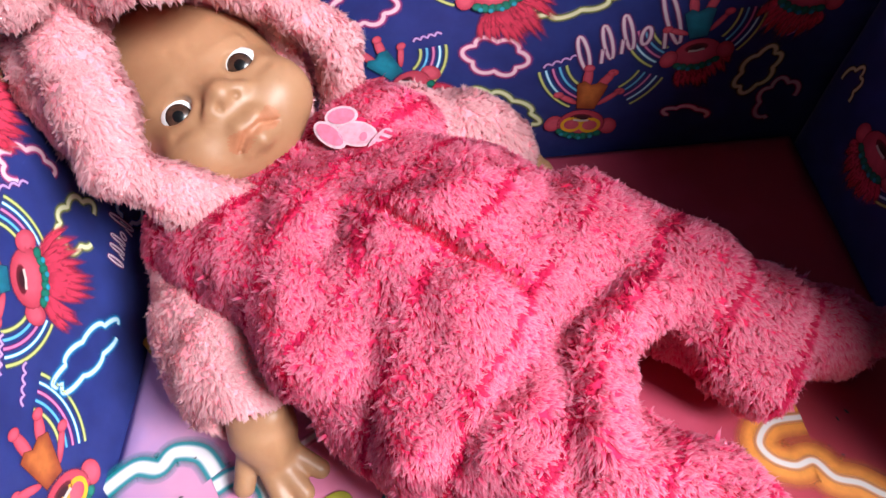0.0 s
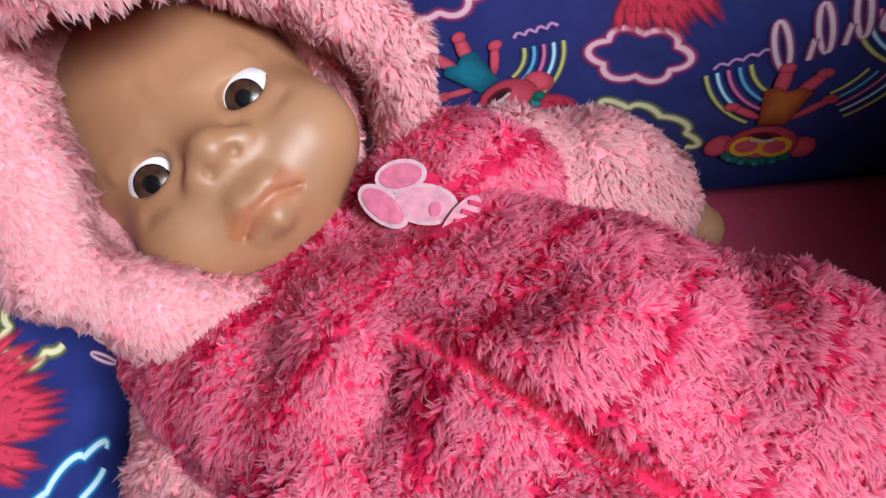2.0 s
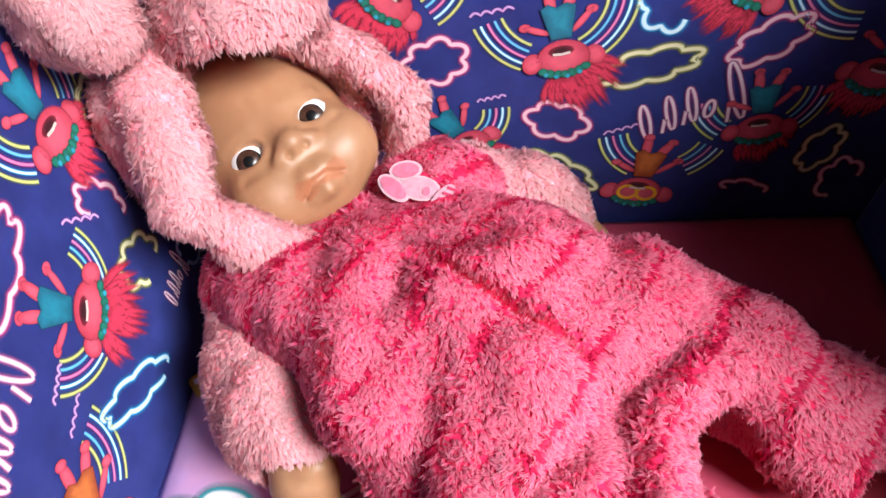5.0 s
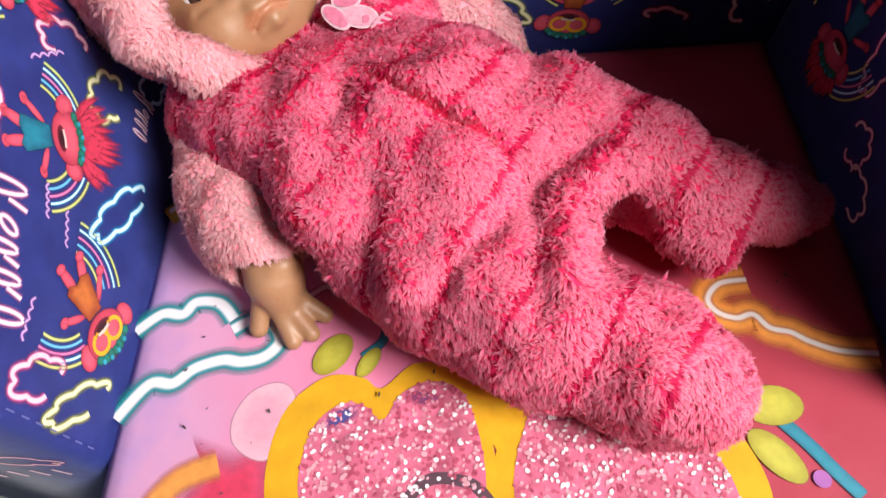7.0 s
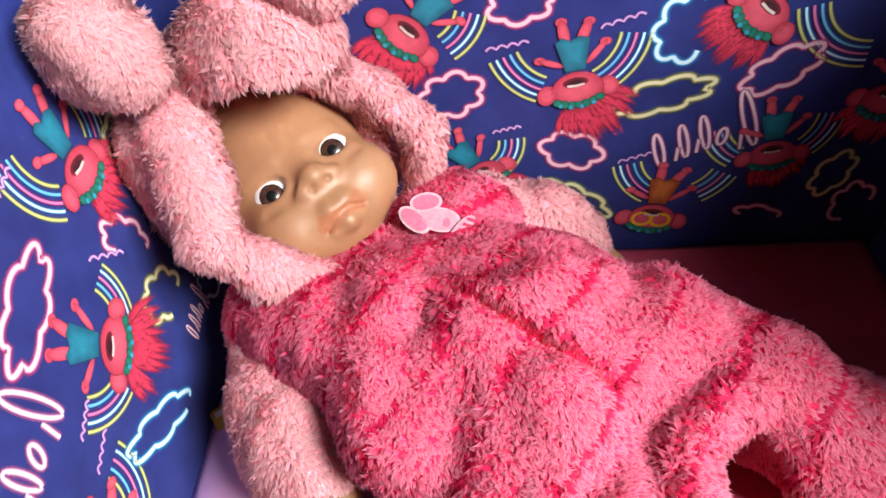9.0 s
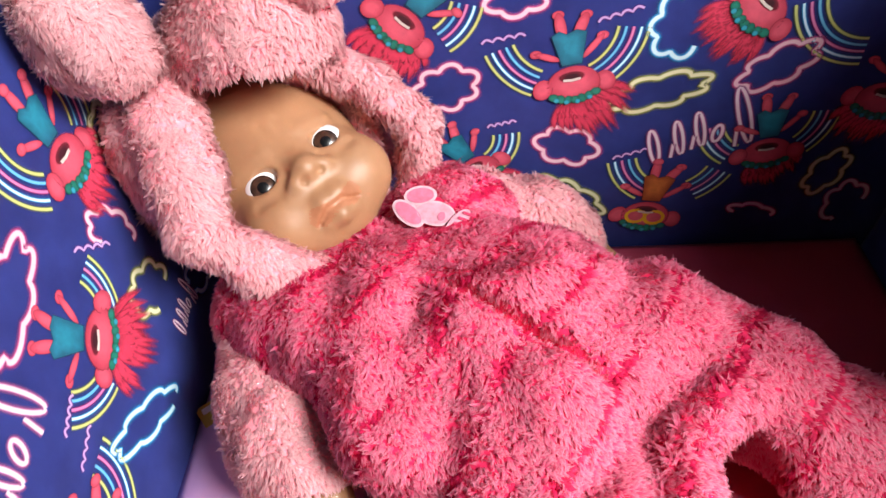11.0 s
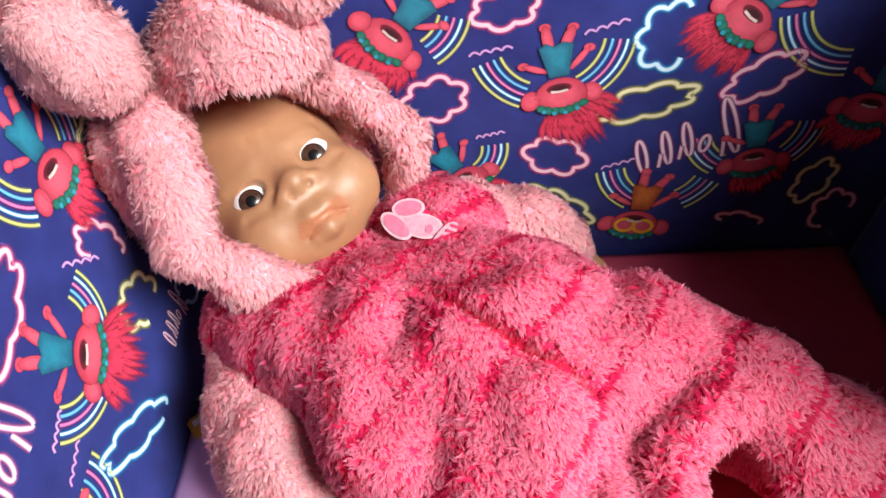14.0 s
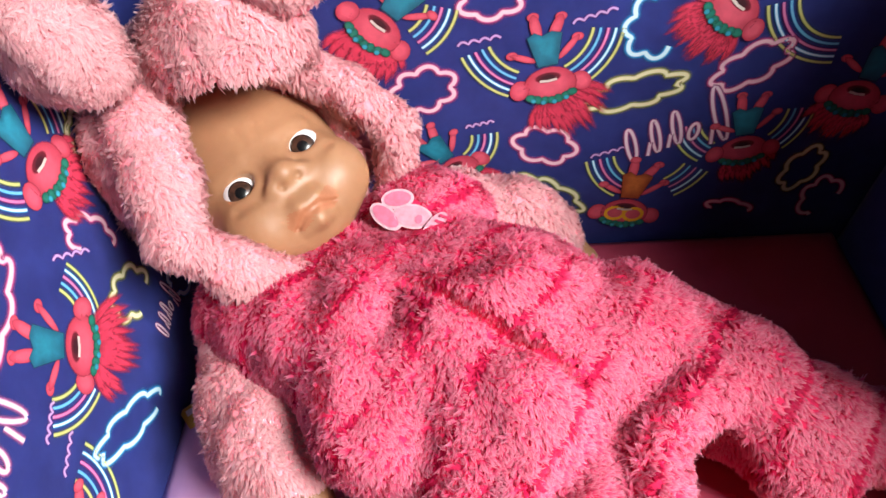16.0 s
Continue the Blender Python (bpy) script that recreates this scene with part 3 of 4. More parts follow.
# ---- doll: one plain mesh of head, eyes and arms ----
def ball_cap(c, axis, r, bands, mats, n=28):
    """A ball's front, ring by ring from its pole, with a material for each ring."""
    axis = axis / np.linalg.norm(axis)
    e = np.cross(axis, V(0.3, 0.2, 0.9)); e /= np.linalg.norm(e)
    f = np.cross(axis, e)
    vs, fs, mi = [c + r * axis], [], []
    for a in bands:
        for j in range(n):
            t = 6.28318 * j / n
            vs.append(c + r * (math.cos(a) * axis + math.sin(a) * (math.cos(t) * e + math.sin(t) * f)))
    for k, m in enumerate(mats):
        for j in range(n):
            i1, i2 = 1 + k * n + j, 1 + k * n + (j + 1) % n
            if k == 0:
                fs.append([0, i1, i2])
            else:
                fs.append([i1 - n, i1, i2, i2 - n])
            mi.append(m)
    return vs, fs, mi


dv, df, dm = [], [], []


def add_shape(vs, fs, mi):
    o = len(dv)
    dv.extend(list(vs))
    df.extend([[i + o for i in f] for f in fs])
    dm.extend(mi)


v_, q_ = surface_net(head_field, HC - 0.085, HC + 0.085, 0.0014)
lips = np.minimum(capsule(v_, hd(-0.011, -0.0515, 0.048), hd(0.011, -0.0515, 0.048), 0.0068), 1)
add_shape(v_, q_.tolist(), [4 if x else 0 for x in (lips[q_[:, 0]] < 0)])
for fld, lo, hi in ((arm_field, (-0.125, 0.205, -0.005), (-0.03, 0.32, 0.075)), (far_arm_field, (0.03, 0.42, -0.005), (0.14, 0.48, 0.075))):
    v_, q_ = surface_net(fld, lo, hi, 0.0016)
    add_shape(v_, q_.tolist(), [0] * len(q_))
for k in (-1, 1):
    gaze = HN - 0.12 * HU - 0.22 * HV
    add_shape(*ball_cap(hd(0.0232 * k, -0.0135, 0.0362), gaze, 0.0138, (0.17, 0.25, 0.40, 0.53, 0.58, 0.8, 1.1, 1.5), (3, 3, 2, 2, 3, 1, 1, 1)))
doll = mesh_object("baby_doll", dv, df, [skin, eye_white, iris, pupil, lip_tone], index=dm)
tagged(doll, "brown vinyl baby doll with dark eyes lying in the chair", "doll")


# ---- child's armchair ----
BACK_Y, LEFT_X, RIGHT_X, LEAN_OUT = 0.500, -0.182, 0.311, 0.14
chair = tagged(new("child_armchair"), "child's foam armchair covered in navy and pink printed cloth", "armchair")


def pucker(a, b, k):
    return 0.0004 * math.sin(a * 41 + b * 23 + k) + 0.0003 * math.sin(a * 17 - b * 67 + 2.1 * k)


def on_back(a, b, up=0.0):
    return (a, BACK_Y - up + pucker(a, b, 0.3), b)


def on_left(a, b, up=0.0):
    return (LEFT_X - LEAN_OUT * b + up + pucker(a, b, 1.7), a, b)


def on_right(a, b, up=0.0):
    return (RIGHT_X + LEAN_OUT * b - up + pucker(a, b, 2.9), a, b)


def on_seat(a, b, up=0.0):
    return (a, b, up + 0.1 * pucker(a, b, 4.0) - 0.001)


def cushion(name, surf, a0, a1, b0, b1, depth, mat, label, soft=0.02):
    """A padded block: a puckered face, with rounded edges that run back to a flat rear."""
    na, nb = 60, 48
    vs, fs = [], []
    A = np.linspace(a0, a1, na)
    B = np.linspace(b0, b1, nb)
    for a in A:
        for b in B:
            e = min(a - a0, a1 - a, b - b0, b1 - b)
            back = 0.0 if e > soft else soft - math.sqrt(max(soft * soft - (soft - e) ** 2, 0))
            vs.append(surf(a, b, -back))
    for i in range(na - 1):
        for j in range(nb - 1):
            k = i * nb + j
            fs.append([k, k + nb, k + nb + 1, k + 1])
    rim = [i * nb for i in range(na)] + [(na - 1) * nb + j for j in range(1, nb)] + [i * nb + nb - 1 for i in range(na - 2, -1, -1)] + [j for j in range(nb - 2, 0, -1)]
    o = len(vs)
    for i in rim:
        a, b = A[i // nb], B[i % nb]
        vs.append(surf(a, b, -depth))
    for k in range(len(rim)):
        m = (k + 1) % len(rim)
        fs.append([rim[k], o + k, o + m, rim[m]])
    fs.append([o + k for k in range(len(rim))])
    me_ob = mesh_object(name, vs, fs, mat, chair, label)
    bm = bmesh.new(); bm.from_mesh(me_ob.data); bmesh.ops.recalc_face_normals(bm, faces=bm.faces); bm.to_mesh(me_ob.data); bm.free()
    return me_ob


seat_cloth, n_, l_, b_ = material("shaded_pink_violet_print_cloth", 0.62)
co = n_.new("ShaderNodeTexCoord")
sp = n_.new("ShaderNodeSeparateXYZ")
l_.new(co.outputs["Object"], sp.inputs[0])
wob = noise_tex(n_, l_, 16.0, 3.0)
mx = n_.new("ShaderNodeMath"); mx.operation = "MULTIPLY_ADD"
l_.new(wob, mx.inputs[0]); mx.inputs[1].default_value = 0.16
l_.new(sp.outputs["X"], mx.inputs[2])
mr = n_.new("ShaderNodeMapRange")
mr.inputs["From Min"].default_value, mr.inputs["From Max"].default_value = -0.12, 0.40
l_.new(mx.outputs[0], mr.inputs["Value"])
# Printed violet-to-red blend; the right-hand stops are darkened for shade beside the armrest.
l_.new(ramp(n_, l_, mr.outputs[0], [(0.0, (0.36, 0.24, 0.52)), (0.12, (0.62, 0.30, 0.48)), (0.32, (0.68, 0.20, 0.34)), (0.55, (0.54, 0.07, 0.15)), (0.85, (0.34, 0.022, 0.045))]), b_.inputs["Base Color"])
weave_bump(n_, l_, b_)

back_part = cushion("backrest", on_back, LEFT_X - 0.10, RIGHT_X + 0.10, FLOOR + 0.02, 0.37, 0.11, navy, "navy printed backrest cushion", 0.03)
left_arm = cushion("armrest", on_left, 0.152, BACK_Y - 0.004, FLOOR + 0.02, 0.275, 0.11, navy, "navy printed armrest cushion", 0.012)
# Unseen top raised above the left armrest's, to shade the right corner.
right_arm = cushion("armrest", on_right, 0.152, BACK_Y - 0.004, FLOOR + 0.02, 0.385, 0.11, navy, "navy printed armrest cushion", 0.012)
seat_part = cushion("seat", on_seat, LEFT_X + 0.001, RIGHT_X - 0.001, 0.02, BACK_Y - 0.003, 0.17, seat_cloth, "pink and violet printed seat cushion", 0.006)


# ---- printed motifs: flat inked shapes on the cloth ----
def decal(name, surf, polys, mat, parent, level):
    """Flat inked shapes, polys of (a, b) points, level by level above the cloth."""
    bm = bmesh.new()
    up = 0.0006 + 0.00016 * level
    for poly in polys:
        vs = [bm.verts.new(surf(a, b, up)) for a, b in poly]
        try:
            bm.faces.new(vs)
        except ValueError:
            pass
    bmesh.ops.triangulate(bm, faces=list(bm.faces))
    bmesh.ops.recalc_face_normals(bm, faces=list(bm.faces))
    return part(name, bm, mat, parent)


def soft_decal(name, surf, polys, mat, parent, level):
    """Feathered inked shapes: each a fan whose UV runs from its edge to its middle."""
    up = 0.0006 + 0.00016 * level
    vs, fs, uv = [], [], []
    for poly in polys:
        o, n = len(vs), len(poly)
        ca, cb = sum(p[0] for p in poly) / n, sum(p[1] for p in poly) / n
        vs.append(surf(ca, cb, up))
        for k in (0.62, 1.0):
            vs.extend(surf(ca + (p[0] - ca) * k, cb + (p[1] - cb) * k, up) for p in poly)
        for i in range(n):
            j = (i + 1) % n
            fs.append((o, o + 1 + i, o + 1 + j))
            uv += [1.0, 0.38, 0.38]
            fs.append((o + 1 + i, o + 1 + n + i, o + 1 + n + j, o + 1 + j))
            uv += [0.38, 0.0, 0.0, 0.38]
    return uv_mesh(name, vs, fs, uv, mat, parent)


def uv_mesh(name, vs, fs, uv, mat, parent):
    ob = mesh_object(name, vs, fs, mat, parent, smooth=False)
    layer = ob.data.uv_layers.new(name="UVMap")
    layer.data.foreach_set("uv", np.stack([np.zeros(len(uv)), np.array(uv)], -1).reshape(-1).astype(np.float32))
    return ob


def stroke(name, surf, lines, w, mat, parent, level=0, closed=False):
    """A feathered printed stroke along each line; UV 1 on the line, 0 at its edges."""
    up = 0.0006 + 0.00016 * level
    vs, fs, uv = [], [], []
    for pts in lines:
        pts = [Vector(p) for p in pts]
        n, o = len(pts), len(vs)
        for i in range(n):
            a = pts[i - 1] if (i or closed) else pts[i]
            b = pts[(i + 1) % n] if (i < n - 1 or closed) else pts[i]
            t = b - a
            t = t.normalized() if t.length else Vector((1, 0))
            nrm = Vector((-t.y, t.x)) * (w / 2)
            for q in (pts[i] + nrm, pts[i], pts[i] - nrm):
                vs.append(surf(q.x, q.y, up))
        for i in range(n if closed else n - 1):
            c, d = o + 3 * i, o + 3 * ((i + 1) % n)
            fs += [(c, c + 1, d + 1, d), (c + 1, c + 2, d + 2, d + 1)]
            uv += [0, 1, 1, 0, 1, 0, 0, 1]
    return uv_mesh(name, vs, fs, uv, mat, parent)


def ribbon_polys(pts, w, closed=False, taper=False):
    pts = [Vector(p) for p in pts]
    n = len(pts)
    out, edge = [], []
    for i in range(n):
        a = pts[i - 1] if (i or closed) else pts[i]
        b = pts[(i + 1) % n] if (i < n - 1 or closed) else pts[i]
        t = (b - a)
        t = t.normalized() if t.length else Vector((1, 0))
        k = 1.0 if not taper else 0.35 + 0.65 * math.sin(math.pi * (i + 0.5) / n)
        nrm = Vector((-t.y, t.x)) * (w * k / 2)
        edge.append((pts[i] + nrm, pts[i] - nrm))
    for i in range(n if closed else n - 1):
        (a, b), (c, d) = edge[i], edge[(i + 1) % n]
        out.append([a, b, d, c])
    return out


def spline(pts, closed=False, steps=8):
    """Catmull-Rom through points."""
    P = [Vector(p) for p in pts]
    n = len(P)
    out = []
    for i in range(n if closed else n - 1):
        g = lambda k: P[k % n] if closed else P[max(0, min(n - 1, k))]
        a, b, c, d = g(i - 1), g(i), g(i + 1), g(i + 2)
        for s in range(steps):
            t = s / steps
            out.append(0.5 * ((2 * b) + (c - a) * t + (2 * a - 5 * b + 4 * c - d) * t * t + (3 * b - a - 3 * c + d) * t ** 3))
    if not closed:
        out.append(P[-1])
    return out


def ellipse(c, rx, ry, turn=0.0, n=22):
    ca, sa = math.cos(turn), math.sin(turn)
    return [(c[0] + rx * math.cos(t) * ca - ry * math.sin(t) * sa, c[1] + rx * math.cos(t) * sa + ry * math.sin(t) * ca) for t in [6.28318 * i / n for i in range(n)]]


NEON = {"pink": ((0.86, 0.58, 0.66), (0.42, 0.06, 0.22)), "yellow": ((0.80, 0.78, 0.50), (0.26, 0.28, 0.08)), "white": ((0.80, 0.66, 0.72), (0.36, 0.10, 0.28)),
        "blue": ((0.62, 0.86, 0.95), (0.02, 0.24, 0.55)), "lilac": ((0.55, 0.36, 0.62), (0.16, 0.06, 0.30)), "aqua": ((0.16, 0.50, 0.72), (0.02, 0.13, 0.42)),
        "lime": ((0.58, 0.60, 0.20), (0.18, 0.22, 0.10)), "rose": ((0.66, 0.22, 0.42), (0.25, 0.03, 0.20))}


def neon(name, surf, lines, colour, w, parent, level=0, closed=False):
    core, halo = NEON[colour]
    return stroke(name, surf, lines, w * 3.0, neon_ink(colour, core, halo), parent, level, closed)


def cloud(surf, c, rx, ry, turn, colour, parent, lobes=7, phase=0.0, w=0.0026, arc=1.0):
    pts = []
    n = 84
    for i in range(int(n * arc)):
        t = 6.28318 * i / n
        r = 0.80 + 0.24 * abs(math.sin(lobes * t / 2 + phase)) + 0.07 * math.sin(2 * t + phase)
        x, y = rx * r * math.cos(t), ry * r * math.sin(t)
        pts.append((c[0] + x * math.cos(turn) - y * math.sin(turn), c[1] + x * math.sin(turn) + y * math.cos(turn)))
    return neon("printed_cloud", surf, [pts], colour, w, parent, 0, arc >= 1.0)


def rainbow(surf, c, r0, r1, a0, a1, parent, flip=1):
    cols = ["lime", "aqua", "rose", "blue", "lime"]
    for k, col in enumerate(cols):
        r = r0 + (r1 - r0) * k / (len(cols) - 1)
        pts = [(c[0] + r * math.cos(radians(a0 + (a1 - a0) * i / 14)), c[1] + r * math.sin(radians(a0 + (a1 - a0) * i / 14))) for i in range(15)]
        neon("rainbow_line", surf, [pts], col, 0.0013, parent, 0)


def squiggle(surf, a, b, parent, colour="lilac", waves=4, amp=0.0022):
    a, b = Vector(a), Vector(b)
    t = (b - a); nrm = Vector((-t.y, t.x)).normalized()
    pts = [a + t * (i / 32) + nrm * amp * abs(math.sin(math.pi * waves * i / 32)) for i in range(33)]
    neon("printed_squiggle", surf, [pts], colour, 0.0012, parent, 0)


def script(surf, a, b, h, parent, w=0.0026):
    """Handwriting, drawn as slanted bars and long ovals of its size."""
    a, b = Vector(a), Vector(b)
    t = (b - a); L = t.length; t.normalize(); nrm = Vector((-t.y, t.x))
    lines = []
    for x, lo, hi, fat in ((0.06, -0.95, 1.0, 0.055), (0.20, 0.35, 0.95, 0.0), (0.34, 0.0, 0.5, 0.05), (0.47, -0.7, 0.45, 0.04), (0.58, 0.0, 0.45, 0.0), (0.68, -0.7, 0.45, 0.04), (0.79, 0.0, 0.45, 0.0), (0.93, -0.75, 0.45, 0.045)):
        p0 = a + t * (x * L - 0.03 * L) + nrm * lo * h
        p1 = a + t * (x * L + 0.05 * L) + nrm * hi * h
        if fat:
            c, half = (p0 + p1) / 2, (p1 - p0) / 2
            lines.append([c + half * math.cos(6.2832 * i / 20) + t * (fat * L * math.sin(6.2832 * i / 20)) for i in range(21)])
        else:
            lines.append([p0.lerp(p1, i / 4) for i in range(5)])
    neon("printed_bars", surf, lines, "white", w, parent, 1)


def figure(surf, head, body, parent, size=1.0, hair=None, suit_col="teal", lean=0.0):
    """A small printed toy figure reduced to plain coloured shapes."""
    h, b = Vector(head), Vector(body)
    up = (h - b).normalized()
    rt = Vector((up.y, -up.x))
    k = 0.0165 * size
    F = lambda x, y: h + rt * (x * k) + up * (y * k)
    turn = math.atan2(rt.y, rt.x)
    rng = random.Random(int(head[0] * 1e4) + 7)
    hd_ = Vector(hair) if hair else F(0.5, 2.6)
    fan = []
    axis = (hd_ - h)
    side = Vector((-axis.y, axis.x)).normalized()
    for i in range(20):
        f = (i - 9.5) / 9.5 + rng.uniform(-0.05, 0.05)
        tip = h + axis * (1.0 - 0.30 * f * f + rng.uniform(-0.2, 0.08)) + side * f * 0.62 * axis.length
        root = h + axis * 0.12 + side * f * 0.75 * k
        bend = side * (f * 0.35 * k + rng.uniform(-0.1, 0.1) * k)
        pts = [root * (1 - t) ** 2 + ((root + tip) / 2 + bend) * 2 * t * (1 - t) + tip * t * t for t in (0, 0.25, 0.5, 0.75, 1.0)]
        wd = [0.50, 0.58, 0.52, 0.36, 0.08]
        fan.append([q + side * (w * k / 2) for q, w in zip(pts, wd)] + [q - side * (w * k / 2) for q, w in zip(pts[::-1], wd[::-1])])
    red, pink = soft_ink("hair_red", (0.42, 0.018, 0.05), (0.58, 0.04, 0.09), 0.6, 0.4), soft_ink("toy_pink", (0.40, 0.028, 0.06), (0.66, 0.095, 0.15), 0.10)
    soft_decal("printed_figure", surf, fan, red, parent, 1)
    if suit_col == "teal":
        cloth_ink = soft_ink("teal", (0.006, 0.08, 0.14), (0.014, 0.20, 0.29), 0.1, 0.4)
    else:
        cloth_ink = soft_ink("orange_suit", (0.22, 0.03, 0.01), (0.50, 0.14, 0.03), 0.1, 0.5)
    limbs = []
    for x0, y0, x1, y1, w in ((-0.25, -2.0, -0.70, -2.85, 0.46), (0.25, -2.0, 0.35, -3.0, 0.46), (-0.5, -1.15, -1.25, -1.9, 0.3), (0.5, -1.15, 1.35, -1.55, 0.3)):
        mid = F((x0 + x1) / 2, (y0 + y1) / 2)
        run = F(x1, y1) - F(x0, y0)
        limbs.append(ellipse(mid, run.length * 0.62, w * k * 0.5, math.atan2(run.y, run.x), 16))
        limbs.append(ellipse(F(x1, y1), 0.25 * k, 0.19 * k, turn, 12))
    soft_decal("printed_limbs", surf, limbs, pink, parent, 2)
    soft_decal("printed_dress", surf, [[F(-0.42, -0.8), F(-0.72, -2.2), F(-0.3, -2.35), F(0.1, -2.2), F(0.4, -2.38), F(0.72, -2.2), F(0.42, -0.8)]], cloth_ink, parent, 3)
    soft_decal("printed_head", surf, [ellipse(F(0, 0), 1.12 * k, 0.86 * k, turn), ellipse(F(-1.25, 0.05), 0.42 * k, 0.5 * k, turn + 0.4, 14), ellipse(F(1.25, 0.05), 0.42 * k, 0.5 * k, turn - 0.4, 14)], pink, parent, 4)
    leaf = []
    for i in range(7):
        x = -0.85 + 1.7 * i / 6
        leaf.append(ellipse(F(x, 0.72 - 0.32 * x * x), 0.24 * k, 0.2 * k, turn + i, 10))
    soft_decal("printed_garland", surf, leaf, soft_ink("leaf_green", (0.004, 0.07, 0.05), (0.012, 0.19, 0.13), 0.15, 0.4), parent, 5)
    soft_decal("printed_petals", surf, [ellipse(F(x, 0.82 - 0.32 * x * x), 0.13 * k, 0.13 * k, 0, 8) for x in (-0.6, -0.1, 0.35, 0.75)], soft_ink("petal_teal", (0.01, 0.14, 0.22), (0.03, 0.32, 0.42), 0.15), parent, 6)
    soft_decal("printed_spot", surf, [ellipse(F(0.05, -0.36), 0.56 * k, 0.25 * k, turn, 16)], soft_ink("toy_plum", (0.20, 0.012, 0.03), (0.04, 0.006, 0.012), 0.25), parent, 6)
    decal("printed_bar", surf, ribbon_polys([F(-0.3, -0.24), F(0.05, -0.20), F(0.4, -0.24)], 0.11 * k), ink("bar_cream", (0.62, 0.55, 0.50)), parent, 7)
    if suit_col != "teal":
        decal("printed_spectacles", surf, ribbon_polys(ellipse(F(-0.42, 0.05), 0.42 * k, 0.36 * k, turn, 18), 0.16 * k, True) + ribbon_polys(ellipse(F(0.42, 0.05), 0.42 * k, 0.36 * k, turn, 18), 0.16 * k, True), ink("yellow_frame", (0.80, 0.42, 0.02)), parent, 6)


R_ = radians
# backrest
figure(on_back, (0.080, 0.145), (0.077, 0.168), back_part, 1.0, (0.108, 0.104))
rainbow(on_back, (0.072, 0.187), 0.034, 0.053, 200, 248, back_part)
rainbow(on_back, (0.072, 0.187), 0.034, 0.053, 300, 355, back_part)
squiggle(on_back, (0.020, 0.177), (0.048, 0.181), back_part)
squiggle(on_back, (0.093, 0.187), (0.120, 0.195), back_part)
figure(on_back, (-0.031, 0.192), (-0.015, 0.208), back_part, 1.0, (-0.052, 0.156))
rainbow(on_back, (-0.024, 0.214), 0.028, 0.047, 300, 345, back_part)
figure(on_back, (0.015, 0.075), (-0.002, 0.098), back_part, 0.95, (0.035, 0.040))
rainbow(on_back, (0.006, 0.105), 0.020, 0.038, 310, 365, back_part)
squiggle(on_back, (0.022, 0.113), (0.042, 0.117), back_part)
figure(on_back, (0.142, 0.024), (0.147, 0.052), back_part, 1.05, (0.138, 0.008), "orange")
rainbow(on_back, (0.160, 0.086), 0.032, 0.052, 190, 238, back_part)
rainbow(on_back, (0.152, 0.084), 0.032, 0.052, 300, 335, back_part)
squiggle(on_back, (0.112, 0.080), (0.137, 0.087), back_part)
figure(on_back, (0.190, 0.190), (0.204, 0.206), back_part, 1.0, (0.160, 0.160))
figure(on_back, (0.220, 0.081), (0.218, 0.100), back_part, 0.95, (0.235, 0.050))
rainbow(on_back, (0.214, 0.114), 0.030, 0.048, 195, 240, back_part)
rainbow(on_back, (0.214, 0.114), 0.030, 0.048, 315, 360, back_part)
figure(on_back, (0.285, 0.120), (0.292, 0.145), back_part, 1.0, (0.270, 0.085))
rainbow(on_back, (0.262, 0.200), 0.034, 0.052, 190, 270, back_part)
script(on_back, (0.202, 0.116), (0.138, 0.084), 0.024, back_part, 0.0019)
for c, rx, ry, t, col, lobes, ph, arc in (
        ((-0.005, 0.146), 0.022, 0.017, 10, "pink", 7, 0.4, 1), ((0.078, 0.094), 0.022, 0.016, -25, "pink", 6, 0.9, 1), ((0.136, 0.135), 0.034, 0.013, 10, "yellow", 8, 0.2, 1),
        ((0.145, 0.183), 0.022, 0.020, 60, "blue", 7, 0.6, 0.7), ((0.211, 0.150), 0.026, 0.014, 25, "pink", 7, 0.1, 1), ((0.081, 0.046), 0.032, 0.014, -38, "yellow", 8, 0.3, 0.85),
        ((0.222, 0.024), 0.017, 0.008, -15, "pink", 5, 0.5, 0.6), ((0.043, 0.207), 0.020, 0.013, 0, "pink", 6, 0.3, 1), ((0.268, 0.060), 0.020, 0.013, 60, "yellow", 6, 0.3, 1),
        ((-0.075, 0.235), 0.022, 0.016, 20, "pink", 7, 0.5, 1), ((0.100, 0.240), 0.024, 0.016, -20, "yellow", 7, 0.2, 1), ((-0.10, 0.20), 0.022, 0.016, 60, "blue", 7, 0.2, 1),
        ((0.290, 0.030), 0.015, 0.020, 10, "pink", 6, 0.2, 0.7)):
    cloud(on_back, c, rx, ry, R_(t), col, back_part, lobes, ph, arc=arc)

# left armrest
figure(on_left, (0.391, 0.180), (0.390, 0.206), left_arm, 1.0, (0.414, 0.146))
rainbow(on_left, (0.387, 0.212), 0.030, 0.048, 170, 235, left_arm)
rainbow(on_left, (0.386, 0.207), 0.030, 0.048, 325, 375, left_arm)
squiggle(on_left, (0.330, 0.208), (0.352, 0.214), left_arm)
figure(on_left, (0.327, 0.105), (0.313, 0.124), left_arm, 1.0, (0.356, 0.060))
rainbow(on_left, (0.313, 0.128), 0.030, 0.046, 322, 375, left_arm)
rainbow(on_left, (0.313, 0.124), 0.028, 0.046, 215, 270, left_arm)
squiggle(on_left, (0.352, 0.148), (0.376, 0.130), left_arm)
squiggle(on_left, (0.270, 0.098), (0.290, 0.106), left_arm)
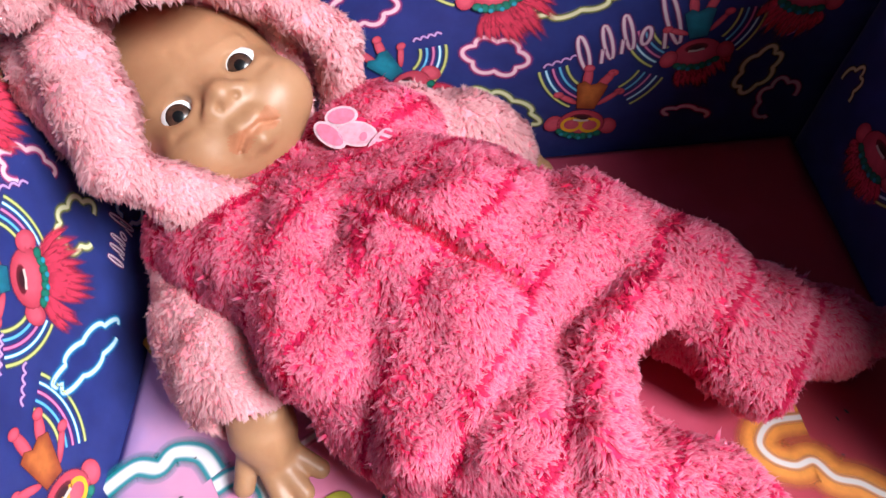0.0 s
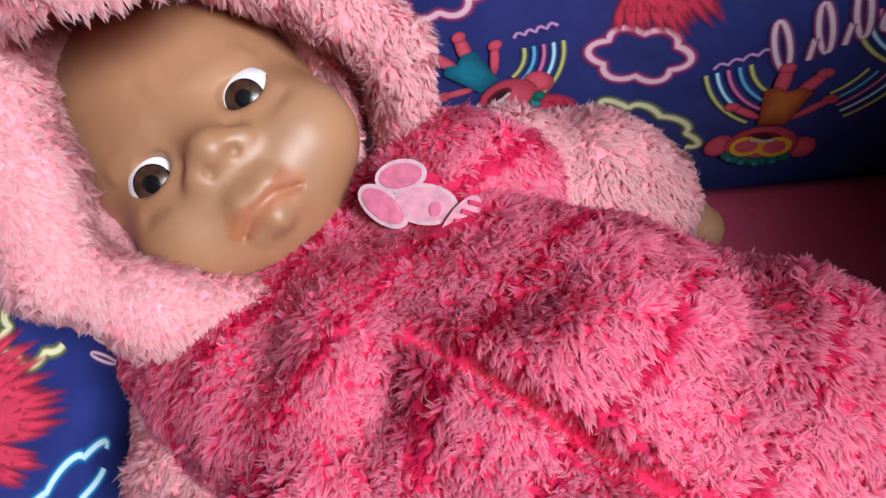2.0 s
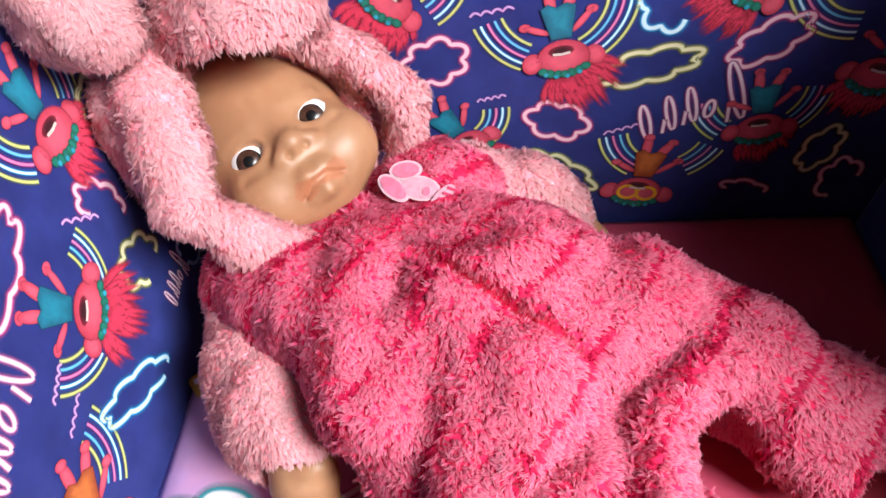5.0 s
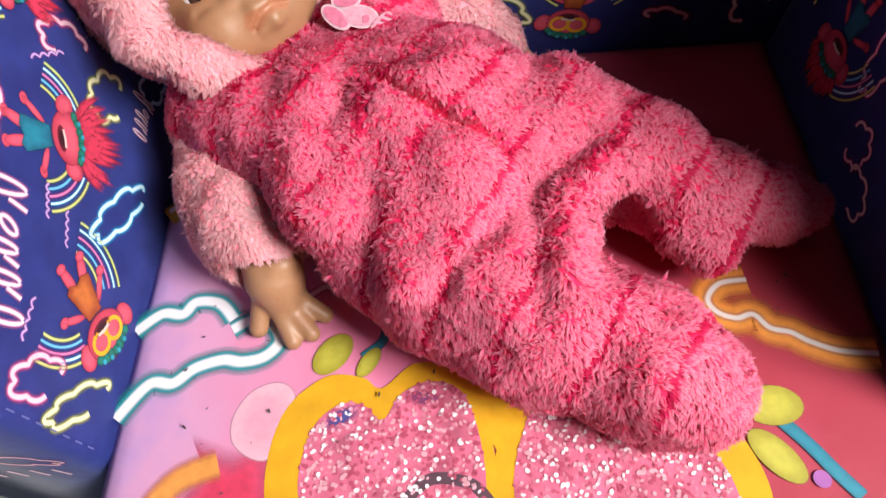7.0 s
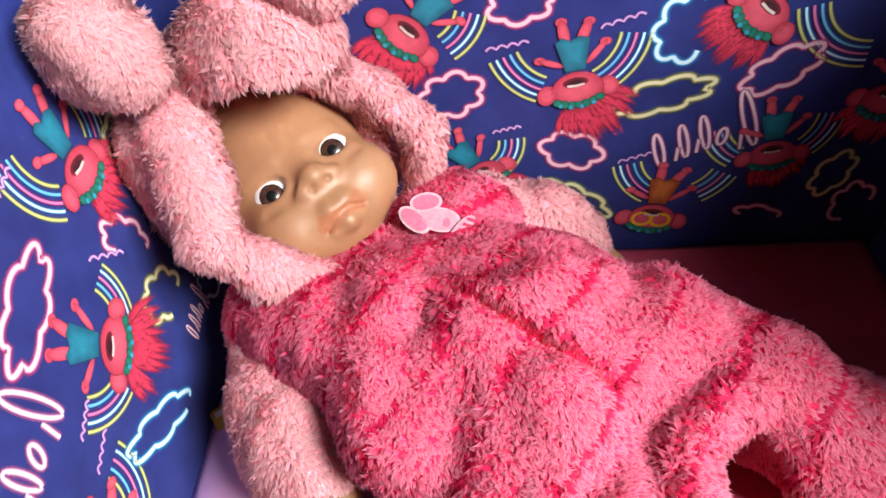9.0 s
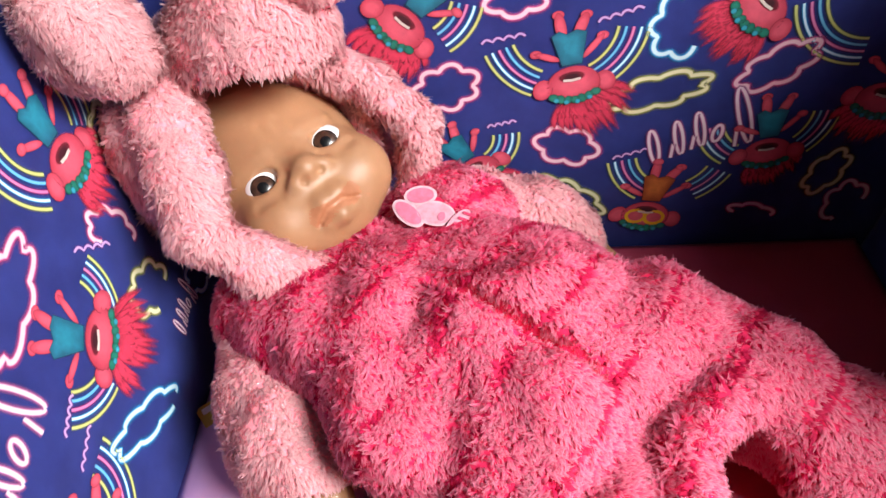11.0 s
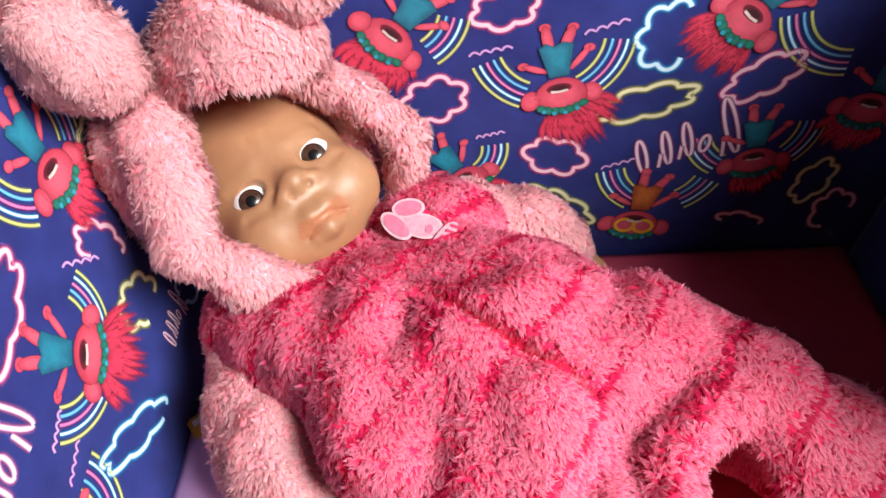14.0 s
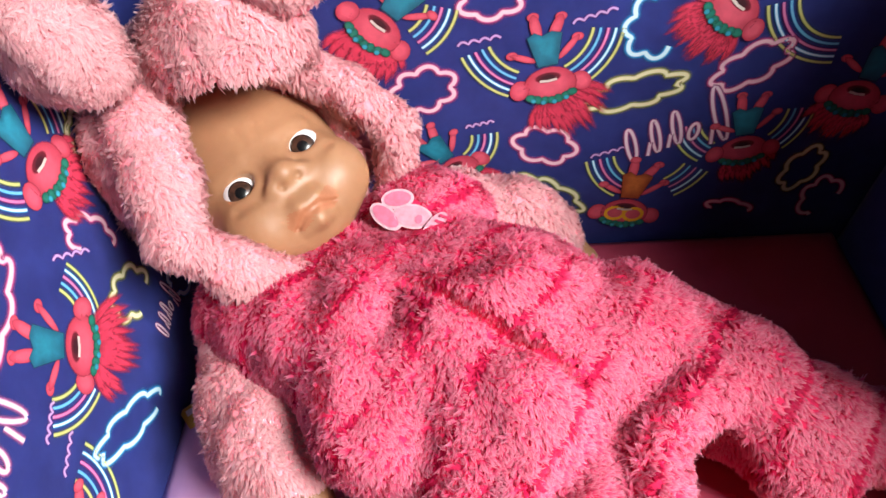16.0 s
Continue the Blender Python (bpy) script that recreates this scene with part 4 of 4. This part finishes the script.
figure(on_left, (0.229, 0.026), (0.243, 0.056), left_arm, 1.1, (0.222, 0.010), "orange")
rainbow(on_left, (0.236, 0.066), 0.028, 0.048, 305, 370, left_arm)
rainbow(on_left, (0.236, 0.072), 0.030, 0.046, 175, 235, left_arm)
squiggle(on_left, (0.262, 0.078), (0.284, 0.086), left_arm)
squiggle(on_left, (0.196, 0.086), (0.222, 0.088), left_arm)
script(on_left, (0.272, 0.140), (0.200, 0.098), 0.020, left_arm, 0.0021)
for c, rx, ry, t, col, lobes, ph, arc in (
        ((0.303, 0.165), 0.032, 0.014, 20, "pink", 7, 0.3, 1), ((0.385, 0.134), 0.020, 0.013, -60, "pink", 7, 0.6, 0.7), ((0.381, 0.087), 0.021, 0.016, -30, "yellow", 7, 0.2, 0.8),
        ((0.312, 0.045), 0.034, 0.011, -28, "blue", 7, 0.8, 0.92), ((0.431, 0.174), 0.014, 0.010, 30, "yellow", 5, 0.3, 0.6), ((0.182, 0.068), 0.020, 0.012, -60, "pink", 6, 0.2, 0.8),
        ((0.180, 0.032), 0.028, 0.009, -50, "yellow", 7, 0.4, 0.8), ((0.255, 0.190), 0.024, 0.014, 0, "yellow", 7, 0.2, 1), ((0.44, 0.245), 0.016, 0.012, 30, "blue", 6, 0.2, 1),
        ((0.345, 0.245), 0.022, 0.013, 10, "pink", 6, 0.2, 1), ((0.20, 0.150), 0.022, 0.013, 40, "blue", 6, 0.2, 1), ((0.445, 0.110), 0.02, 0.013, 40, "pink", 6, 0.2, 1),
        ((0.43, 0.05), 0.02, 0.013, -20, "blue", 6, 0.2, 1)):
    cloud(on_left, c, rx, ry, R_(t), col, left_arm, lobes, ph, arc=arc)
script(on_left, (0.412, 0.055), (0.380, 0.045), 0.013, left_arm, 0.0012)

# right armrest
figure(on_right, (0.410, 0.055), (0.408, 0.085), right_arm, 1.0, (0.415, 0.015))
rainbow(on_right, (0.405, 0.080), 0.030, 0.048, 190, 250, right_arm)
figure(on_right, (0.300, 0.120), (0.302, 0.150), right_arm, 1.0, (0.310, 0.08))
for c, rx, ry, t, col, lobes, ph, arc in (
        ((0.366, 0.085), 0.012, 0.026, 0, "pink", 7, 0.3, 1), ((0.335, 0.040), 0.014, 0.014, 20, "pink", 6, 0.6, 0.8), ((0.470, 0.060), 0.010, 0.022, 20, "yellow", 7, 0.2, 0.5),
        ((0.310, 0.020), 0.018, 0.012, 20, "white", 6, 0.2, 0.7), ((0.235, 0.060), 0.022, 0.013, 0, "blue", 6, 0.2, 1), ((0.45, 0.13), 0.02, 0.013, 0, "pink", 6, 0.2, 1)):
    cloud(on_right, c, rx, ry, R_(t), col, right_arm, lobes, ph, w=0.0018, arc=arc)

# front of the left armrest: cut print with bars and a cloud
AF = lambda a, b, up=0.0: (a - LEAN_OUT * b, 0.152 - up - 0.0005, b)
cloud(AF, (-0.225, 0.020), 0.028, 0.008, R_(-20), "pink", left_arm, 7, 0.2, w=0.0016)
neon("printed_bars", AF, [[(-0.208 - 0.014 * i, -0.012), (-0.213 - 0.014 * i, 0.000)] for i in range(4)], "white", 0.0022, left_arm, 1)

# seat print
white_ink = ink("chalk_white", (0.80, 0.76, 0.78))
yellow_ink = ink("seat_yellow", (0.66, 0.34, 0.012), 0.12)
up_arc = spline([(-0.181, 0.243), (-0.165, 0.256), (-0.150, 0.255), (-0.142, 0.264), (-0.125, 0.262), (-0.113, 0.249)])
low_arc = spline([(-0.113, 0.241), (-0.101, 0.247), (-0.086, 0.244), (-0.079, 0.231), (-0.088, 0.220), (-0.103, 0.217), (-0.116, 0.219), (-0.134, 0.214), (-0.147, 0.204), (-0.163, 0.204), (-0.180, 0.181)])
for arc in (up_arc, low_arc):
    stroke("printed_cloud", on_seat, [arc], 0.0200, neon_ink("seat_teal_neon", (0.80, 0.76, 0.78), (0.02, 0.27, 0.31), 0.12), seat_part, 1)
or_arc = spline([(0.234, 0.259), (0.216, 0.257), (0.206, 0.246), (0.210, 0.236), (0.221, 0.231), (0.232, 0.233), (0.240, 0.223), (0.252, 0.219), (0.262, 0.212), (0.278, 0.205), (0.300, 0.202)])
stroke("printed_cloud", on_seat, [or_arc], 0.030, soft_ink("seat_orange_glow", (0.60, 0.12, 0.04), (0.72, 0.26, 0.04), 0.55, 0.3), seat_part, 0)
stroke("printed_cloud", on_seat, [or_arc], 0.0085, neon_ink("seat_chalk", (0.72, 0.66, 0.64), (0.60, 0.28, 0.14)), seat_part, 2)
w_arc = spline([(-0.075, 0.258), (-0.062, 0.264), (-0.050, 0.271), (-0.040, 0.266), (-0.028, 0.272)])
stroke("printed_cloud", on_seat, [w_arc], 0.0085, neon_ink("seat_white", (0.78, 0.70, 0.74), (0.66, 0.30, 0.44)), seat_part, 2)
decal("printed_cloud", on_seat, ribbon_polys(spline([(-0.178, 0.340), (-0.165, 0.349), (-0.148, 0.340), (-0.130, 0.343)]), 0.018), ink("gold", (0.55, 0.33, 0.05), 0.3), seat_part, 0)
decal("core", on_seat, ribbon_polys(spline([(-0.178, 0.345), (-0.165, 0.353), (-0.148, 0.346), (-0.130, 0.349)]), 0.005), white_ink, seat_part, 2)
# a large printed face, as plain shapes: hair, ear, cheeks, heart glasses, garland
soft_decal("printed_hair", on_seat, [spline([(-0.150, 0.060), (-0.140, 0.120), (-0.118, 0.152), (-0.128, 0.170), (-0.098, 0.160), (-0.070, 0.168), (-0.060, 0.120), (-0.070, 0.060)], True, 5)], soft_ink("seat_red", (0.64, 0.12, 0.24), (0.58, 0.035, 0.09), 0.5, 0.35), seat_part, 0)
soft_decal("printed_ear", on_seat, [spline([(-0.100, 0.160), (-0.104, 0.178), (-0.094, 0.196), (-0.076, 0.202), (-0.064, 0.192), (-0.066, 0.165), (-0.080, 0.150)], True, 5)], soft_ink("ear_pink", (0.76, 0.42, 0.50), (0.70, 0.32, 0.42), 0.06, 0.2), seat_part, 1)
stroke("printed_streak", on_seat, [spline([(-0.160, 0.100), (-0.135, 0.138), (-0.108, 0.150)])], 0.022, soft_ink("streak_orange", (0.66, 0.16, 0.08), (0.70, 0.28, 0.06), 0.6, 0.35), seat_part, 1)
heart_l = spline([(-0.012, 0.040), (-0.055, 0.085), (-0.077, 0.130), (-0.072, 0.178), (-0.047, 0.203), (-0.022, 0.202), (-0.009, 0.194), (0.012, 0.210), (0.036, 0.205), (0.053, 0.185), (0.060, 0.130), (0.040, 0.080)], True, 6)
heart_r = spline([(0.150, 0.030), (0.085, 0.070), (0.058, 0.125), (0.074, 0.186), (0.098, 0.200), (0.120, 0.196), (0.135, 0.182), (0.160, 0.188), (0.188, 0.176), (0.207, 0.150), (0.213, 0.115), (0.195, 0.070)], True, 6)
bridge = spline([(0.030, 0.200), (0.050, 0.205), (0.080, 0.204), (0.100, 0.198), (0.080, 0.170), (0.064, 0.150), (0.050, 0.175)], True, 5)
decal("printed_glasses", on_seat, [heart_l, heart_r, bridge], yellow_ink, seat_part, 2)
lens_ink = ink("glitter_pink", (0.60, 0.13, 0.22), 0.35)
lens_l = spline([(-0.010, 0.060), (-0.040, 0.095), (-0.057, 0.132), (-0.052, 0.168), (-0.036, 0.184), (-0.020, 0.183), (-0.008, 0.173), (0.004, 0.190), (0.024, 0.197), (0.045, 0.184), (0.054, 0.130), (0.038, 0.085)], True, 6)
lens_r = spline([(0.145, 0.050), (0.092, 0.085), (0.070, 0.125), (0.082, 0.172), (0.098, 0.184), (0.118, 0.178), (0.135, 0.164), (0.158, 0.168), (0.176, 0.158), (0.190, 0.140), (0.195, 0.112), (0.180, 0.075)], True, 6)
for lens in (lens_l, lens_r):
    decal("lens", on_seat, [lens], lens_ink, seat_part, 4)
soft_decal("lens_spot", on_seat, [ellipse((-0.034, 0.176), 0.014, 0.007, 0.5)], soft_ink("lens_navy", (0.16, 0.06, 0.26), (0.06, 0.06, 0.25), 0.7), seat_part, 5)
for spot in (ellipse((0.018, 0.186), 0.014, 0.006, -0.2), ellipse((0.102, 0.175), 0.016, 0.008, 0.1)):
    soft_decal("lens_spot", on_seat, [spot], soft_ink("lens_plum", (0.35, 0.06, 0.18), (0.22, 0.04, 0.14), 0.7), seat_part, 5)
decal("printed_lash", on_seat, [p for p in ribbon_polys(spline([(0.005, 0.122), (0.022, 0.136), (0.046, 0.132), (0.058, 0.118)]), 0.007)], ink("lash_grey", (0.10, 0.05, 0.07)), seat_part, 7)


def inside(p, poly):
    hit, n = False, len(poly)
    for i in range(n):
        a, b = poly[i], poly[i - 1]
        if (a[1] > p[1]) != (b[1] > p[1]) and p[0] < (b[0] - a[0]) * (p[1] - a[1]) / (b[1] - a[1]) + a[0]:
            hit = not hit
    return hit


rng = random.Random(5)
spots = {"glitter_white": [], "glitter_rose": [], "glitter_red": [], "glitter_pale": []}
for _ in range(4200):
    p = (rng.uniform(-0.06, 0.20), rng.uniform(0.085, 0.20))
    if not (inside(p, lens_l) or inside(p, lens_r)):
        continue
    dense = 0.5 + 0.5 * math.sin(p[0] * 70 + 1.0) * math.sin(p[1] * 60)
    kind = rng.choices(list(spots), (0.20 * dense + 0.03, 0.3, 0.30, 0.22))[0]
    spots[kind].append(ellipse(p, rng.uniform(0.0007, 0.0019), rng.uniform(0.0007, 0.0017), rng.uniform(0, 3), 7))
for i, (kname, col) in enumerate((("glitter_rose", (0.62, 0.19, 0.27)), ("glitter_red", (0.46, 0.07, 0.13)), ("glitter_pale", (0.70, 0.36, 0.42)), ("glitter_white", (0.86, 0.80, 0.82)))):
    tagged(decal("glitter", on_seat, spots[kname], ink(kname, col), seat_part, 6 + i), kind="stuff")
leaf_ink, twig_ink = soft_ink("seat_leaf", (0.30, 0.26, 0.02), (0.46, 0.42, 0.05), 0.06, 0.25), soft_ink("seat_twig", (0.01, 0.10, 0.16), (0.015, 0.20, 0.28), 0.1, 0.4)
for twig, tw in (([(-0.022, 0.216), (-0.010, 0.226), (-0.006, 0.240)], 0.007), ([(0.205, 0.190), (0.222, 0.172), (0.240, 0.150), (0.252, 0.132), (0.262, 0.118)], 0.009)):
    stroke("printed_twig", on_seat, [spline(twig)], tw, twig_ink, seat_part, 3)
for leaf in (ellipse((-0.042, 0.219), 0.017, 0.011, 0.9), ellipse((-0.018, 0.212), 0.012, 0.006, 1.0), ellipse((0.227, 0.172), 0.019, 0.013, 0.0), ellipse((0.222, 0.142), 0.020, 0.010, -0.9)):
    soft_decal("printed_leaf", on_seat, [leaf], leaf_ink, seat_part, 5)
for berry in (ellipse((0.243, 0.128), 0.005, 0.005), ellipse((0.197, 0.166), 0.006, 0.008)):
    decal("printed_berry", on_seat, [berry], ink("berry", (0.36, 0.12, 0.36)), seat_part, 5)

# ---- applique on the chest: plain shapes and bars ----
pn = V(0.05, -0.52, 0.85); pn /= np.linalg.norm(pn)
pu = np.cross(V(0.5, 0.75, 0.43), pn); pu /= np.linalg.norm(pu)      # down the body
pv = np.cross(pn, pu)


def on_patch(a, b, up=0.0):
    q = PATCH + a * pu + b * pv + (up * 1.6 - 2.0 * (a * a + b * b)) * pn + 0.0022 * pn
    return tuple(q)


felt_white, felt_pink, felt_blush = backing("white_felt", (0.56, 0.36, 0.41)), backing("pink_felt", (0.56, 0.14, 0.23)), backing("blush_felt", (0.60, 0.27, 0.34))
badge = decal("applique", on_patch, [ellipse((-0.0085, -0.0075), 0.0115, 0.0062, -0.2), ellipse((-0.0075, 0.0055), 0.0100, 0.0064, 0.6), ellipse((0.0055, 0.0), 0.0125, 0.0078, 0.35)], felt_white, suit, 0)
tagged(badge, "white and pink felt applique of plain ovals")
decal("oval", on_patch, [ellipse((-0.0085, -0.0075), 0.0096, 0.0046, -0.2), ellipse((-0.0075, 0.0055), 0.0082, 0.0048, 0.6)], felt_pink, badge, 2)
decal("oval", on_patch, [ellipse((0.0055, 0.0), 0.0110, 0.0064, 0.35)], felt_blush, badge, 2)
decal("oval", on_patch, [ellipse((0.010, 0.000), 0.0022, 0.0028, 0.2)], felt_pink, badge, 4)
decal("oval", on_patch, [ellipse((0.0205, -0.0005), 0.0048, 0.0118, -0.15)], felt_blush, badge, 10)
decal("bars", on_patch, [q for i in range(5) for q in ribbon_polys([(0.017 + 0.0008 * i, -0.009 + 0.0042 * i), (0.0225 + 0.0008 * i, -0.008 + 0.0042 * i)], 0.0016)], ink("bar_red", (0.55, 0.03, 0.10)), badge, 14)

# ---- lint on the seat ----
rng = random.Random(11)
bm = bmesh.new()
for _ in range(26):
    x, y = rng.uniform(-0.17, 0.26), rng.uniform(0.13, 0.26)
    r = rng.uniform(0.0004, 0.0010)
    res = bmesh.ops.create_icosphere(bm, subdivisions=1, radius=r)
    a = rng.uniform(0, 3.1)
    for v in res["verts"]:
        cx, cy = v.co.x * 2.2, v.co.y * 0.8
        v.co = (x + cx * math.cos(a) - cy * math.sin(a), y + cx * math.sin(a) + cy * math.cos(a), on_seat(x, y, 0.0036)[2] + v.co.z * 0.6)
lint = part("lint", bm, ink("lint_dark", (0.05, 0.04, 0.05)), None)
tagged(lint, "tiny dark lint crumbs scattered on the printed seat cloth", "lint", kind="stuff")

# ---- stitched seams along the left armrest's front and foot ----
thread = ink("navy_thread", (0.10, 0.11, 0.30))
for k in range(22):
    b = 0.012 + 0.011 * k
    decal("stitch", on_left, ribbon_polys([(0.1585, b), (0.1585, b + 0.006)], 0.0011), thread, left_arm, 8)
